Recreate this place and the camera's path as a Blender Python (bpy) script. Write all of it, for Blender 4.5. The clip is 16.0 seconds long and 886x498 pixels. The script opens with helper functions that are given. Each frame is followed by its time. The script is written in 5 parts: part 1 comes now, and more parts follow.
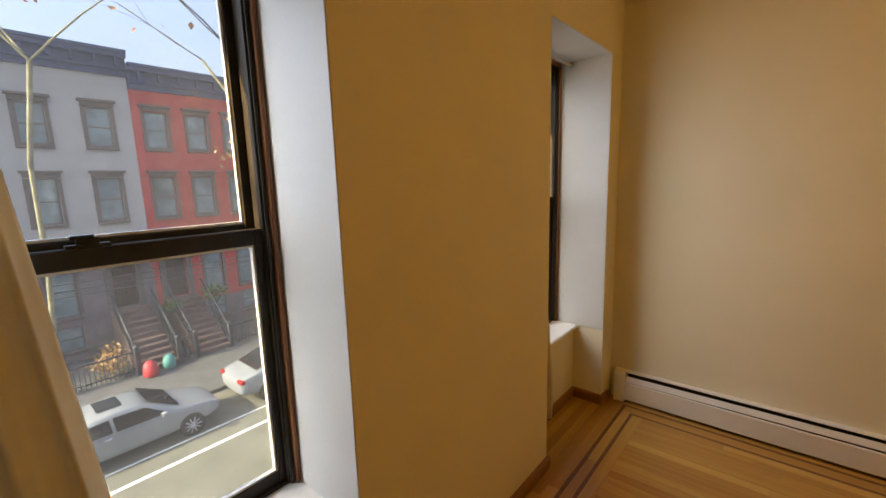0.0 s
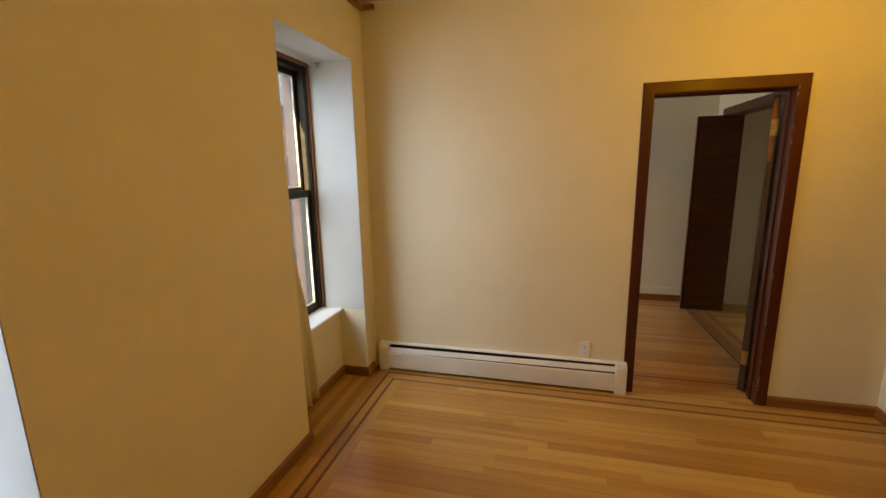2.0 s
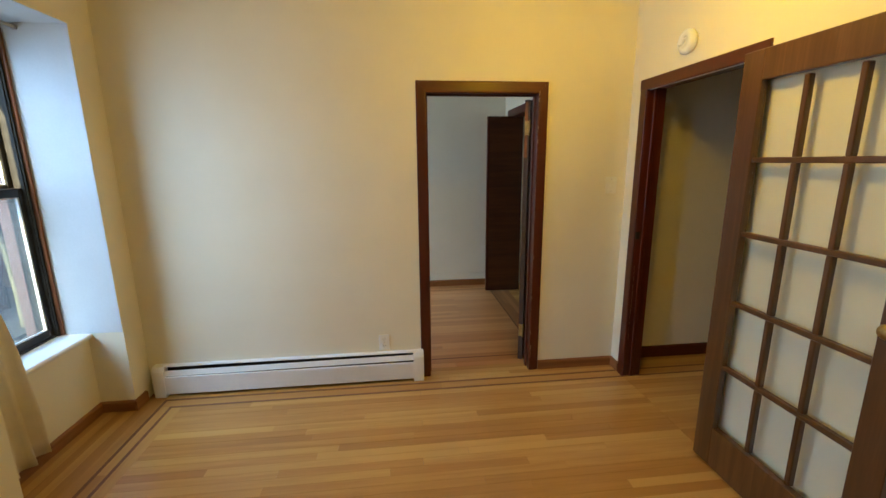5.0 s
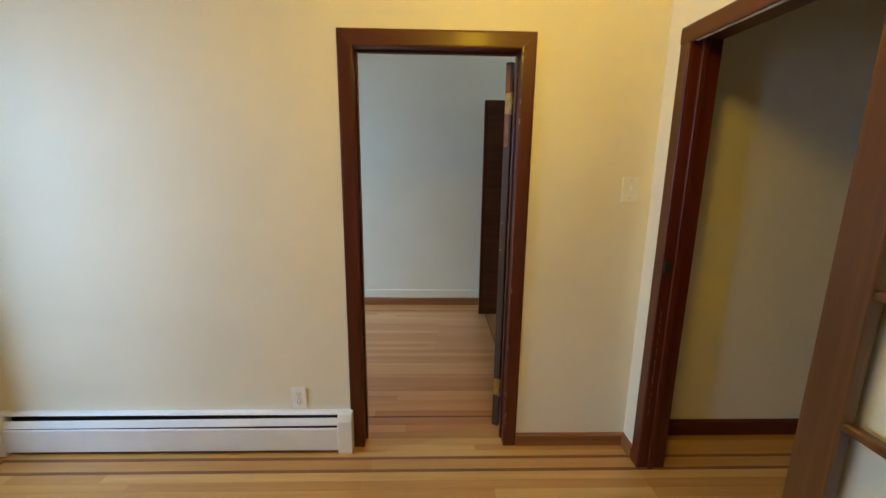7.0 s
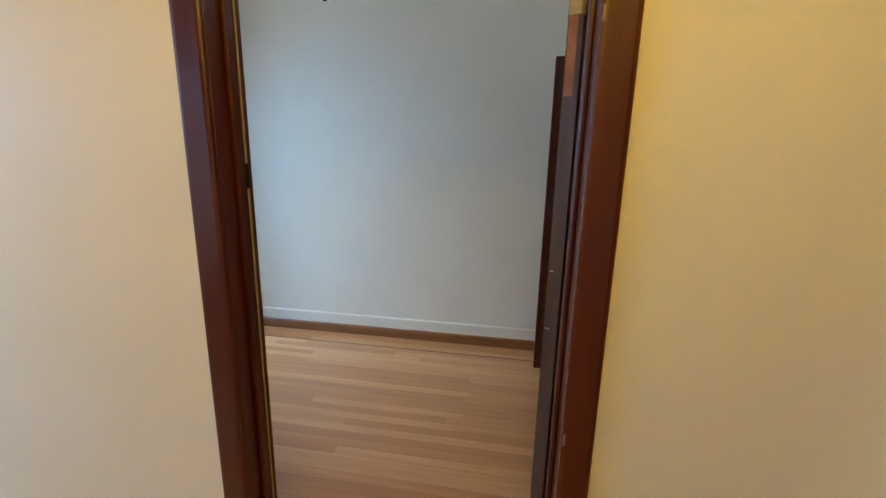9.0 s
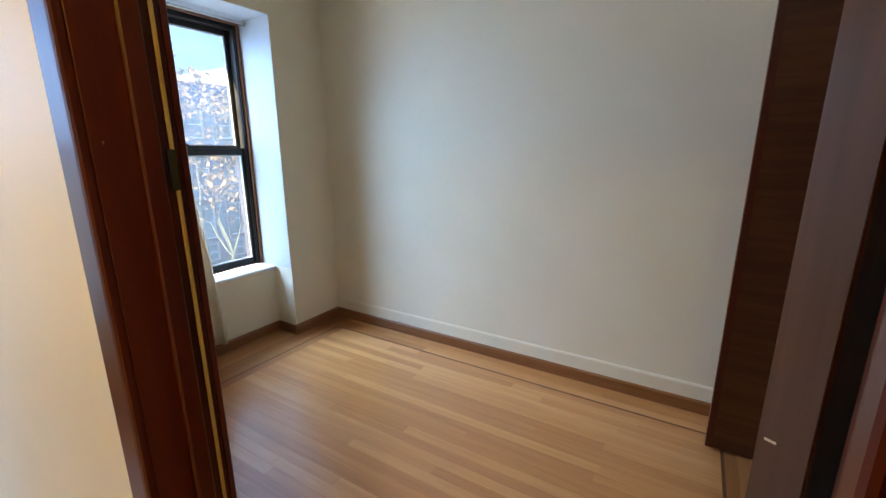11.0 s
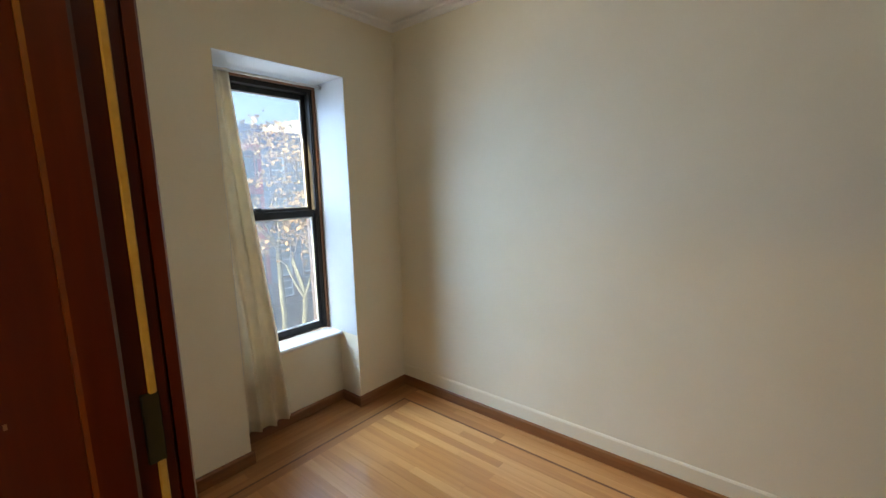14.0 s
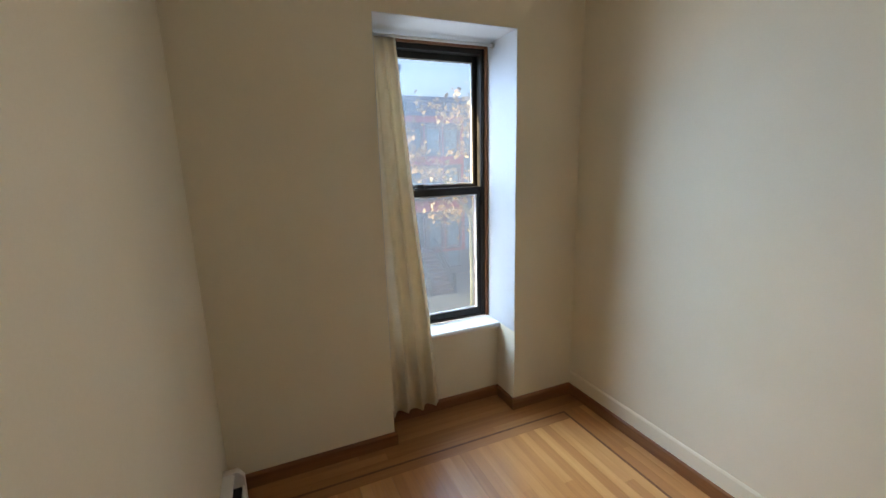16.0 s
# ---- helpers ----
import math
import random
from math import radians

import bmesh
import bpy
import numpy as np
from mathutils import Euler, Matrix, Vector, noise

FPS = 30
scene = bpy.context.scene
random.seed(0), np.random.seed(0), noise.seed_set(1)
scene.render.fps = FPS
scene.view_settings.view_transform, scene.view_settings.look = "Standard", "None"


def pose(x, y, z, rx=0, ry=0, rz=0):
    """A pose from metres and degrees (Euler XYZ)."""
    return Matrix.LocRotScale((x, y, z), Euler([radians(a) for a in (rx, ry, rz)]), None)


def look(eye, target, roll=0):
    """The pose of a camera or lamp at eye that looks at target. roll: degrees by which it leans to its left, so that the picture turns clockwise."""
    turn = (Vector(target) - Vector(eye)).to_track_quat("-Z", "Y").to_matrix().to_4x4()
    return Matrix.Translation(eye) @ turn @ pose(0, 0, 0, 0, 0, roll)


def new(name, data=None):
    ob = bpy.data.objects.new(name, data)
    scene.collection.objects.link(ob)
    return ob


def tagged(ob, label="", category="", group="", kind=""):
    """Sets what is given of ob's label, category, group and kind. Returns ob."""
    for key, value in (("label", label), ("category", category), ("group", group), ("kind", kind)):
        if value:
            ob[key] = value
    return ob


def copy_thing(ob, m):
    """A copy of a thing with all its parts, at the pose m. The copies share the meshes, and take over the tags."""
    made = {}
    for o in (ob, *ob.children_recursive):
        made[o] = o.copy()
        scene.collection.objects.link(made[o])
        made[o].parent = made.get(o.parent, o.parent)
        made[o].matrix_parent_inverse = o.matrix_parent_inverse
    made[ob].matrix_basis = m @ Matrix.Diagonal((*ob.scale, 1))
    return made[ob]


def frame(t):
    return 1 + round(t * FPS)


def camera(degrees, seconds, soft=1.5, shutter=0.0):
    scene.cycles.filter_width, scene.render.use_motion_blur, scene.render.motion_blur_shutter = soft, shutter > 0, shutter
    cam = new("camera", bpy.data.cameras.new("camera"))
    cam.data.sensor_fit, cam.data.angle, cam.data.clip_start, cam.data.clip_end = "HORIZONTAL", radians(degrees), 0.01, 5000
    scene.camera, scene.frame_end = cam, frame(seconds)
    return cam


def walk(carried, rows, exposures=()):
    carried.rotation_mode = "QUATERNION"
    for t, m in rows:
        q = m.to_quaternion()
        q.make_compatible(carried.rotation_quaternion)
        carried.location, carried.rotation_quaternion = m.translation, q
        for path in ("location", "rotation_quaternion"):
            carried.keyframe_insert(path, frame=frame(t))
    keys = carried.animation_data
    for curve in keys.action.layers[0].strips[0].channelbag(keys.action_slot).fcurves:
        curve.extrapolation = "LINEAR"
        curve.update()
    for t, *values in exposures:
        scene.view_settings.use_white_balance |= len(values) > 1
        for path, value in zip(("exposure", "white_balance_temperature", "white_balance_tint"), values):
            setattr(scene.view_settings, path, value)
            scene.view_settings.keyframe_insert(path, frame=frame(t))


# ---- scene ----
cam = camera(93.9, 16.0)
PATH = [
    (0, (0.936, -2.958, 1.598), (-0.344, -1.457, 1.271), -1.7),
    (0.5, (1.04, -2.989, 1.591), (-0.057, -1.356, 1.232), -0.8),
    (1, (1.108, -3.006, 1.586), (0.134, -1.295, 1.236), -0.3),
    (1.5, (1.209, -2.991, 1.577), (0.442, -1.178, 1.223), -0.8),
    (2, (1.335, -2.977, 1.597), (0.852, -1.074, 1.217), -1.0),
    (2.5, (1.415, -2.983, 1.594), (1.184, -1.033, 1.21), -1.0),
    (3, (1.456, -2.998, 1.592), (1.408, -1.037, 1.205), -1.2),
    (3.5, (1.499, -3.012, 1.593), (1.561, -1.051, 1.204), -1.4),
    (4, (1.555, -3.017, 1.596), (1.701, -1.063, 1.198), -1.6),
    (4.2, (1.582, -3.015, 1.599), (1.765, -1.065, 1.196), -1.6),
    (6.5, (2.191, -2.239, 1.549), (2.391, -0.295, 1.122), 0.7),
    (7, (2.324, -2.01, 1.537), (2.382, -0.055, 1.118), 0.7),
    (7.5, (2.43, -1.688, 1.544), (2.377, 0.268, 1.131), 0.1),
    (8, (2.482, -1.401, 1.511), (2.356, 0.555, 1.111), 0.1),
    (8.2, (2.515, -1.277, 1.491), (2.351, 0.677, 1.096), 0.6),
    (10.3, (2.622, -0.35, 1.467), (1.877, 1.419, 0.907), 0.6),
    (10.5, (2.617, -0.318, 1.462), (1.771, 1.407, 0.906), 0.8),
    (11, (2.622, -0.226, 1.448), (1.612, 1.436, 0.98), -0.2),
    (11.5, (2.589, -0.206, 1.544), (1.524, 1.464, 1.269), -0.0),
    (12, (2.593, -0.223, 1.615), (1.515, 1.461, 1.554), 0.2),
    (12.5, (2.585, -0.218, 1.635), (1.516, 1.472, 1.673), 0.6),
    (13, (2.529, -0.18, 1.636), (1.453, 1.506, 1.627), 0.3),
    (13.5, (2.439, -0.127, 1.596), (1.293, 1.505, 1.44), -0.7),
    (14, (2.350, 0.010, 1.607), (1.076, 1.523, 1.310), -1.4),
    (14.5, (2.261, 0.193, 1.613), (0.759, 1.465, 1.261), -1.2),
    (15, (2.216, 0.299, 1.641), (0.56, 1.348, 1.242), -0.6),
    (15.5, (2.19, 0.328, 1.635), (0.457, 1.231, 1.213), -1.0),
    (16, (2.117, 0.419, 1.63), (0.318, 1.19, 1.218), -1.5),
]
EXPOSURES = [(0.0, 2.46, 10000, 23), (1.5, 2.66, 10000, 24), (2.0, 2.92, 8300, 16), (2.5, 3.2, 6600, 5), (4.0, 3.2, 5700, 6), (7.0, 3.52, 5300, 6), (8.2, 3.5, 5150, 8), (10.5, 3.76, 5500, 14), (11.5, 3.58, 5800, 13), (12.5, 3.42, 6100, 11), (14.0, 3.54, 6500, 13), (16.0, 3.40, 6700, 16)]
walk(cam, [(t, look(eye, goal, roll)) for t, eye, goal, roll in PATH], EXPOSURES)

# ---- world, sun, lamps ----
world = bpy.data.worlds.new("sky")
scene.world = world
world.use_nodes = True
_wn = world.node_tree
_sky = _wn.nodes.new("ShaderNodeTexSky")
_sky.sky_type = "NISHITA"
_sky.sun_disc = False
_sky.sun_elevation = radians(31)
_sky.sun_rotation = radians(194)
_sky.air_density, _sky.dust_density, _sky.ozone_density = 1.3, 9.0, 1.0
# thin white haze over the whole sky
_haze = _wn.nodes.new("ShaderNodeMixRGB")
_haze.blend_type = "ADD"
_haze.inputs["Fac"].default_value = 1.0
_haze.inputs["Color2"].default_value = (0.75, 0.80, 0.86, 1)
_wn.links.new(_sky.outputs[0], _haze.inputs["Color1"])
_wn.links.new(_haze.outputs[0], _wn.nodes["Background"].inputs["Color"])
_wn.nodes["Background"].inputs["Strength"].default_value = 0.15

sun_data = bpy.data.lights.new("sun", "SUN")
sun_data.energy, sun_data.angle, sun_data.color = 4.4, radians(0.6), (1.0, 0.80, 0.46)
sun = new("sun", sun_data)
sun.matrix_world = look((-6.5, -29, 18), (0, 0, 0))

lamp_data = bpy.data.lights.new("room_bulb", "POINT")
lamp_data.energy, lamp_data.color, lamp_data.shadow_soft_size = 2.75, (1.0, 0.56, 0.012), 0.10
room_bulb = new("room_bulb", lamp_data)
room_bulb.location = (2.62, -1.26, 2.42)

# added area lamps just outside each window: a cool one stands in for the bright sky over the roofs, towards the sun,
# aimed in and down;
# a weaker warm one stands in for light sent up by the sunlit street
# powers differ from window to window to balance the two rooms
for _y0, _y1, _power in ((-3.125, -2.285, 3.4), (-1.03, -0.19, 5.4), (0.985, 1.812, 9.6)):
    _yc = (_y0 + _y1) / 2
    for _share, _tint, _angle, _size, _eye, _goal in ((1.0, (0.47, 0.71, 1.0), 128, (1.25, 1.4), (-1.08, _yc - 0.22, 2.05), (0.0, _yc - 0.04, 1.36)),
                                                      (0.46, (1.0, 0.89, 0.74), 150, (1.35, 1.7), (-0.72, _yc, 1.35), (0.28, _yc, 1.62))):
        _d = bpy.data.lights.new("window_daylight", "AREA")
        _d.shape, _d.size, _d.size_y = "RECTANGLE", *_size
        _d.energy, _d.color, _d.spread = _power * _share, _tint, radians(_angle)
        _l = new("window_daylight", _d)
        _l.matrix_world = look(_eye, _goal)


# ---- materials ----
def mat_new(name):
    m = bpy.data.materials.new(name)
    m.use_nodes = True
    nt = m.node_tree
    return m, nt, nt.nodes, nt.links, nt.nodes["Principled BSDF"]


def ramp_node(nodes, stops):
    r = nodes.new("ShaderNodeValToRGB")
    els = r.color_ramp.elements
    els[0].position, els[0].color = stops[0][0], (*stops[0][1], 1)
    els[1].position, els[1].color = stops[-1][0], (*stops[-1][1], 1)
    for p, c in stops[1:-1]:
        e = els.new(p)
        e.color = (*c, 1)
    return r


def surface(name, c1, c2, scale=6.0, rough=0.6, metal=0.0, bump=0.15, fine=120.0, stretch=(1, 1, 1), spec=0.5, rvar=0.12, dist=0.002):
    """Two scales of noise between two colours, with a fine relief."""
    m, nt, nodes, links, bsdf = mat_new(name)
    geo = nodes.new("ShaderNodeNewGeometry")
    mp = nodes.new("ShaderNodeMapping")
    mp.inputs["Scale"].default_value = stretch
    links.new(geo.outputs["Position"], mp.inputs["Vector"])
    n1, n2 = nodes.new("ShaderNodeTexNoise"), nodes.new("ShaderNodeTexNoise")
    n1.inputs["Scale"].default_value, n1.inputs["Detail"].default_value = scale, 4
    n2.inputs["Scale"].default_value, n2.inputs["Detail"].default_value = fine, 3
    links.new(mp.outputs[0], n1.inputs["Vector"])
    links.new(mp.outputs[0], n2.inputs["Vector"])
    mix = nodes.new("ShaderNodeMath")
    mix.operation = "MULTIPLY_ADD"
    links.new(n2.outputs["Fac"], mix.inputs[0])
    mix.inputs[1].default_value = 0.35
    links.new(n1.outputs["Fac"], mix.inputs[2])
    r = ramp_node(nodes, [(0.45, c1), (0.9, c2)])
    links.new(mix.outputs[0], r.inputs[0])
    links.new(r.outputs[0], bsdf.inputs["Base Color"])
    mr = nodes.new("ShaderNodeMapRange")
    mr.inputs["To Min"].default_value, mr.inputs["To Max"].default_value = max(0.02, rough - rvar), min(1, rough + rvar)
    links.new(n1.outputs["Fac"], mr.inputs["Value"])
    links.new(mr.outputs[0], bsdf.inputs["Roughness"])
    bsdf.inputs["Metallic"].default_value = metal
    bsdf.inputs["Specular IOR Level"].default_value = spec
    b = nodes.new("ShaderNodeBump")
    b.inputs["Strength"].default_value, b.inputs["Distance"].default_value = bump, dist
    links.new(mix.outputs[0], b.inputs["Height"])
    links.new(b.outputs[0], bsdf.inputs["Normal"])
    return m


def wood(name, dark, mid, light, axis=0, rough=0.35, grain=26.0, coat=0.0, vary=0.5, scale=1.0, fig=1.0):
    """Wood grain that runs along one axis, each piece shifted and toned by its own random number."""
    m, nt, nodes, links, bsdf = mat_new(name)
    geo = nodes.new("ShaderNodeNewGeometry")
    info = nodes.new("ShaderNodeObjectInfo")
    off = nodes.new("ShaderNodeVectorMath")
    off.operation = "MULTIPLY_ADD"
    comb = nodes.new("ShaderNodeCombineXYZ")
    tot = nodes.new("ShaderNodeMath")
    tot.operation = "ADD"
    links.new(info.outputs["Random"], tot.inputs[0])
    links.new(geo.outputs["Random Per Island"], tot.inputs[1])
    for k in range(3):
        links.new(tot.outputs[0], comb.inputs[k])
    links.new(comb.outputs[0], off.inputs[0])
    off.inputs[1].default_value = (37, 53, 71)
    links.new(geo.outputs["Position"], off.inputs[2])
    mp = nodes.new("ShaderNodeMapping")
    s = [grain * scale] * 3
    s[axis] = grain * scale * 0.055
    mp.inputs["Scale"].default_value = s
    links.new(off.outputs[0], mp.inputs["Vector"])
    n1, n2 = nodes.new("ShaderNodeTexNoise"), nodes.new("ShaderNodeTexNoise")
    n1.inputs["Scale"].default_value, n1.inputs["Detail"].default_value, n1.inputs["Distortion"].default_value = 1.0, 5, 0.6
    n2.inputs["Scale"].default_value, n2.inputs["Detail"].default_value = 7.0, 3
    for n in (n1, n2):
        links.new(mp.outputs[0], n.inputs["Vector"])
    a = nodes.new("ShaderNodeMath")
    a.operation = "MULTIPLY_ADD"
    links.new(n2.outputs["Fac"], a.inputs[0])
    a.inputs[1].default_value = 0.3
    links.new(n1.outputs["Fac"], a.inputs[2])
    frac = nodes.new("ShaderNodeMath")
    frac.operation = "FRACT"
    links.new(tot.outputs[0], frac.inputs[0])
    b = nodes.new("ShaderNodeMath")
    b.operation = "MULTIPLY_ADD"
    links.new(frac.outputs[0], b.inputs[0])
    b.inputs[1].default_value = vary
    weigh = nodes.new("ShaderNodeMath")
    weigh.operation = "MULTIPLY_ADD"
    links.new(a.outputs[0], weigh.inputs[0])
    weigh.inputs[1].default_value, weigh.inputs[2].default_value = fig, 0.65 * (1 - fig)
    links.new(weigh.outputs[0], b.inputs[2])
    r = ramp_node(nodes, [(0.35, dark), (0.75, mid), (1.0 + 0.15 * vary if vary < 0.6 else 1.0, light)])
    links.new(b.outputs[0], r.inputs[0])
    links.new(r.outputs[0], bsdf.inputs["Base Color"])
    mr = nodes.new("ShaderNodeMapRange")
    mr.inputs["To Min"].default_value, mr.inputs["To Max"].default_value = rough - 0.07, rough + 0.12
    links.new(n1.outputs["Fac"], mr.inputs["Value"])
    links.new(mr.outputs[0], bsdf.inputs["Roughness"])
    bsdf.inputs["Coat Weight"].default_value = coat
    bsdf.inputs["Coat Roughness"].default_value = 0.16
    bp = nodes.new("ShaderNodeBump")
    bp.inputs["Strength"].default_value, bp.inputs["Distance"].default_value = 0.25, 0.0008
    links.new(a.outputs[0], bp.inputs["Height"])
    links.new(bp.outputs[0], bsdf.inputs["Normal"])
    return m


def glass(name, tint=(1, 1, 1), haze=0.0, gloss=0.5, base=0.02):
    """A thin pane: clear or tinted, with a reflection that grows at grazing angles; haze adds a pale blue veil for
    glare.
    """
    m, nt, nodes, links, bsdf = mat_new(name)
    nodes.remove(bsdf)
    out = nodes["Material Output"]
    tr, gl, mx = nodes.new("ShaderNodeBsdfTransparent"), nodes.new("ShaderNodeBsdfGlossy"), nodes.new("ShaderNodeMixShader")
    tr.inputs[0].default_value = (*tint, 1)
    gl.inputs["Roughness"].default_value = 0.02
    lw = nodes.new("ShaderNodeLayerWeight")
    lw.inputs["Blend"].default_value = 0.5
    pw, sc = nodes.new("ShaderNodeMath"), nodes.new("ShaderNodeMath")
    pw.operation, sc.operation = "POWER", "MULTIPLY_ADD"
    links.new(lw.outputs["Facing"], pw.inputs[0])
    pw.inputs[1].default_value = 4.0
    links.new(pw.outputs[0], sc.inputs[0])
    sc.inputs[1].default_value, sc.inputs[2].default_value = gloss, base
    links.new(sc.outputs[0], mx.inputs[0])
    links.new(tr.outputs[0], mx.inputs[1])
    links.new(gl.outputs[0], mx.inputs[2])
    last = mx
    if haze:
        df, m2 = nodes.new("ShaderNodeBsdfTranslucent"), nodes.new("ShaderNodeMixShader")
        df.inputs[0].default_value = (0.70, 0.84, 0.95, 1)
        n = nodes.new("ShaderNodeTexNoise")
        n.inputs["Scale"].default_value = 5
        geo = nodes.new("ShaderNodeNewGeometry")
        links.new(geo.outputs["Position"], n.inputs["Vector"])
        mr = nodes.new("ShaderNodeMapRange")
        mr.inputs["To Min"].default_value, mr.inputs["To Max"].default_value = haze * 0.6, haze * 1.4
        links.new(n.outputs["Fac"], mr.inputs["Value"])
        links.new(mr.outputs[0], m2.inputs[0])
        links.new(mx.outputs[0], m2.inputs[1])
        links.new(df.outputs[0], m2.inputs[2])
        last = m2
    links.new(last.outputs[0], out.inputs["Surface"])
    return m


M_PAINT = surface("cream_wall_paint", (0.78, 0.72, 0.55), (0.83, 0.77, 0.605), scale=2.2, rough=0.62, bump=0.25, fine=160, dist=0.0012, spec=0.35)
# white paint darkened against the near lamps, with the sky's blue mixed in
M_REVEAL = surface("daylight_toned_reveal_paint", (0.55, 0.58, 0.605), (0.62, 0.65, 0.675), scale=3, rough=0.5, bump=0.2, fine=90, dist=0.0012)
M_CEIL = surface("ceiling_paint", (0.80, 0.79, 0.76), (0.85, 0.84, 0.81), scale=2.0, rough=0.7, bump=0.25, fine=70, dist=0.002)
M_WHITE = surface("white_enamel", (0.76, 0.74, 0.70), (0.84, 0.82, 0.78), scale=5, rough=0.38, bump=0.08, fine=60)
M_PLASTIC = surface("white_plastic", (0.83, 0.83, 0.82), (0.87, 0.87, 0.86), scale=20, rough=0.35, bump=0.03)
M_IVORY = surface("ivory_plastic", (0.82, 0.79, 0.68), (0.86, 0.83, 0.72), scale=20, rough=0.35, bump=0.03)
M_BLACK = surface("black_aluminium", (0.012, 0.011, 0.010), (0.03, 0.028, 0.025), scale=14, rough=0.45, bump=0.1, metal=0.0, spec=0.25)
M_SLOT = surface("dark_slot", (0.01, 0.01, 0.01), (0.02, 0.018, 0.016), scale=14, rough=0.8, bump=0.05)
M_BEAD = surface("pale_glazing_bead", (0.55, 0.55, 0.53), (0.68, 0.68, 0.66), scale=25, rough=0.4, bump=0.05)
M_BRASS = surface("worn_brass", (0.35, 0.24, 0.08), (0.6, 0.45, 0.18), scale=30, rough=0.38, metal=0.9, bump=0.2)
M_NICKEL = surface("brushed_nickel", (0.45, 0.43, 0.40), (0.6, 0.58, 0.54), scale=40, rough=0.35, metal=0.95, bump=0.1)
M_OAK = wood("oak_strip_floor", (0.28, 0.120, 0.022), (0.47, 0.232, 0.053), (0.60, 0.345, 0.098), axis=0, rough=0.33, grain=24, coat=0.36, vary=0.38, fig=0.5)
M_OAK_Y = wood("oak_border_floor", (0.27, 0.115, 0.022), (0.42, 0.20, 0.045), (0.54, 0.30, 0.08), axis=1, rough=0.34, grain=24, coat=0.34, vary=0.3, fig=0.6)
# redder copies of the oak, offsetting the small room's cool light in the colour
M_OAK_REDDENED = wood("reddened_oak_strip_floor", (0.31, 0.112, 0.028), (0.53, 0.236, 0.072), (0.67, 0.345, 0.128), axis=0, rough=0.32, grain=24, coat=0.5, vary=0.30, fig=0.45)
M_OAK_REDDENED_Y = wood("reddened_oak_border_floor", (0.24, 0.085, 0.022), (0.37, 0.15, 0.044), (0.48, 0.225, 0.080), axis=1, rough=0.34, grain=24, coat=0.34, vary=0.3, fig=0.6)
M_WALNUT = wood("walnut_inlay", (0.11, 0.038, 0.013), (0.17, 0.062, 0.021), (0.23, 0.09, 0.034), axis=0, rough=0.42, grain=30, coat=0.05, vary=0.2)
M_TRIM = wood("mahogany_trim", (0.042, 0.0048, 0.0014), (0.070, 0.0090, 0.0023), (0.098, 0.0155, 0.004), axis=2, rough=0.33, grain=28, coat=0.14, vary=0.15)
M_TRIM_X = wood("mahogany_rail", (0.042, 0.0048, 0.0014), (0.070, 0.0090, 0.0023), (0.098, 0.0155, 0.004), axis=0, rough=0.38, grain=28, coat=0.1, vary=0.15)
M_BASE = wood("stained_baseboard", (0.15, 0.055, 0.018), (0.25, 0.10, 0.033), (0.33, 0.15, 0.056), axis=0, rough=0.36, grain=20, coat=0.1, vary=0.15)
M_BASE_Y = wood("stained_baseboard_side", (0.15, 0.055, 0.018), (0.25, 0.10, 0.033), (0.33, 0.15, 0.056), axis=1, rough=0.36, grain=20, coat=0.1, vary=0.15)
M_VENEER = wood("dark_walnut_veneer", (0.033, 0.0095, 0.0026), (0.075, 0.023, 0.0065), (0.125, 0.042, 0.013), axis=0, rough=0.36, grain=16, coat=0.06, vary=0.15)
M_FRENCH = wood("stained_french_door", (0.05, 0.019, 0.005), (0.095, 0.038, 0.010), (0.14, 0.060, 0.018), axis=2, rough=0.3, grain=26, coat=0.3, vary=0.12)
M_EDGE = wood("bare_door_edge", (0.045, 0.026, 0.022), (0.075, 0.046, 0.04), (0.11, 0.07, 0.06), axis=2, rough=0.4, grain=26, coat=0.1, vary=0.1)
# dark blue tint stands in for exposure on the street view; haze paints glare
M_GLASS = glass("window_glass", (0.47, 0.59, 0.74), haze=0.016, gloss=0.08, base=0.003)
# darker tint for the other two windows, where the view came out too bright
M_GLASS_DIMMER = glass("dimmer_window_glass", (0.32, 0.375, 0.43), haze=0.020, gloss=0.08, base=0.003)
M_DOORGLASS = glass("door_glass", (0.97, 0.98, 0.96), gloss=0.25)
M_CURTAIN = surface("cream_curtain_cloth", (0.72, 0.64, 0.47), (0.80, 0.72, 0.54), scale=14, rough=0.9, bump=0.4, fine=380, spec=0.15, dist=0.001)
_nt = M_CURTAIN.node_tree
_tl, _mx = _nt.nodes.new("ShaderNodeBsdfTranslucent"), _nt.nodes.new("ShaderNodeMixShader")
_tl.inputs[0].default_value = (0.72, 0.64, 0.48, 1)
_mx.inputs[0].default_value = 0.16
_nt.links.new(_nt.nodes["Principled BSDF"].outputs[0], _mx.inputs[1])
_nt.links.new(_tl.outputs[0], _mx.inputs[2])
_nt.links.new(_mx.outputs[0], _nt.nodes["Material Output"].inputs["Surface"])
M_FAN = surface("dark_bronze_fan", (0.02, 0.016, 0.013), (0.045, 0.036, 0.03), scale=20, rough=0.4, bump=0.1)
M_OPAL = surface("frosted_glass_bowl", (0.72, 0.70, 0.64), (0.78, 0.76, 0.70), scale=12, rough=0.3, bump=0.02)
M_STRIP = surface("yellowed_weatherstrip", (0.42, 0.31, 0.11), (0.54, 0.42, 0.17), scale=30, rough=0.5, bump=0.2)
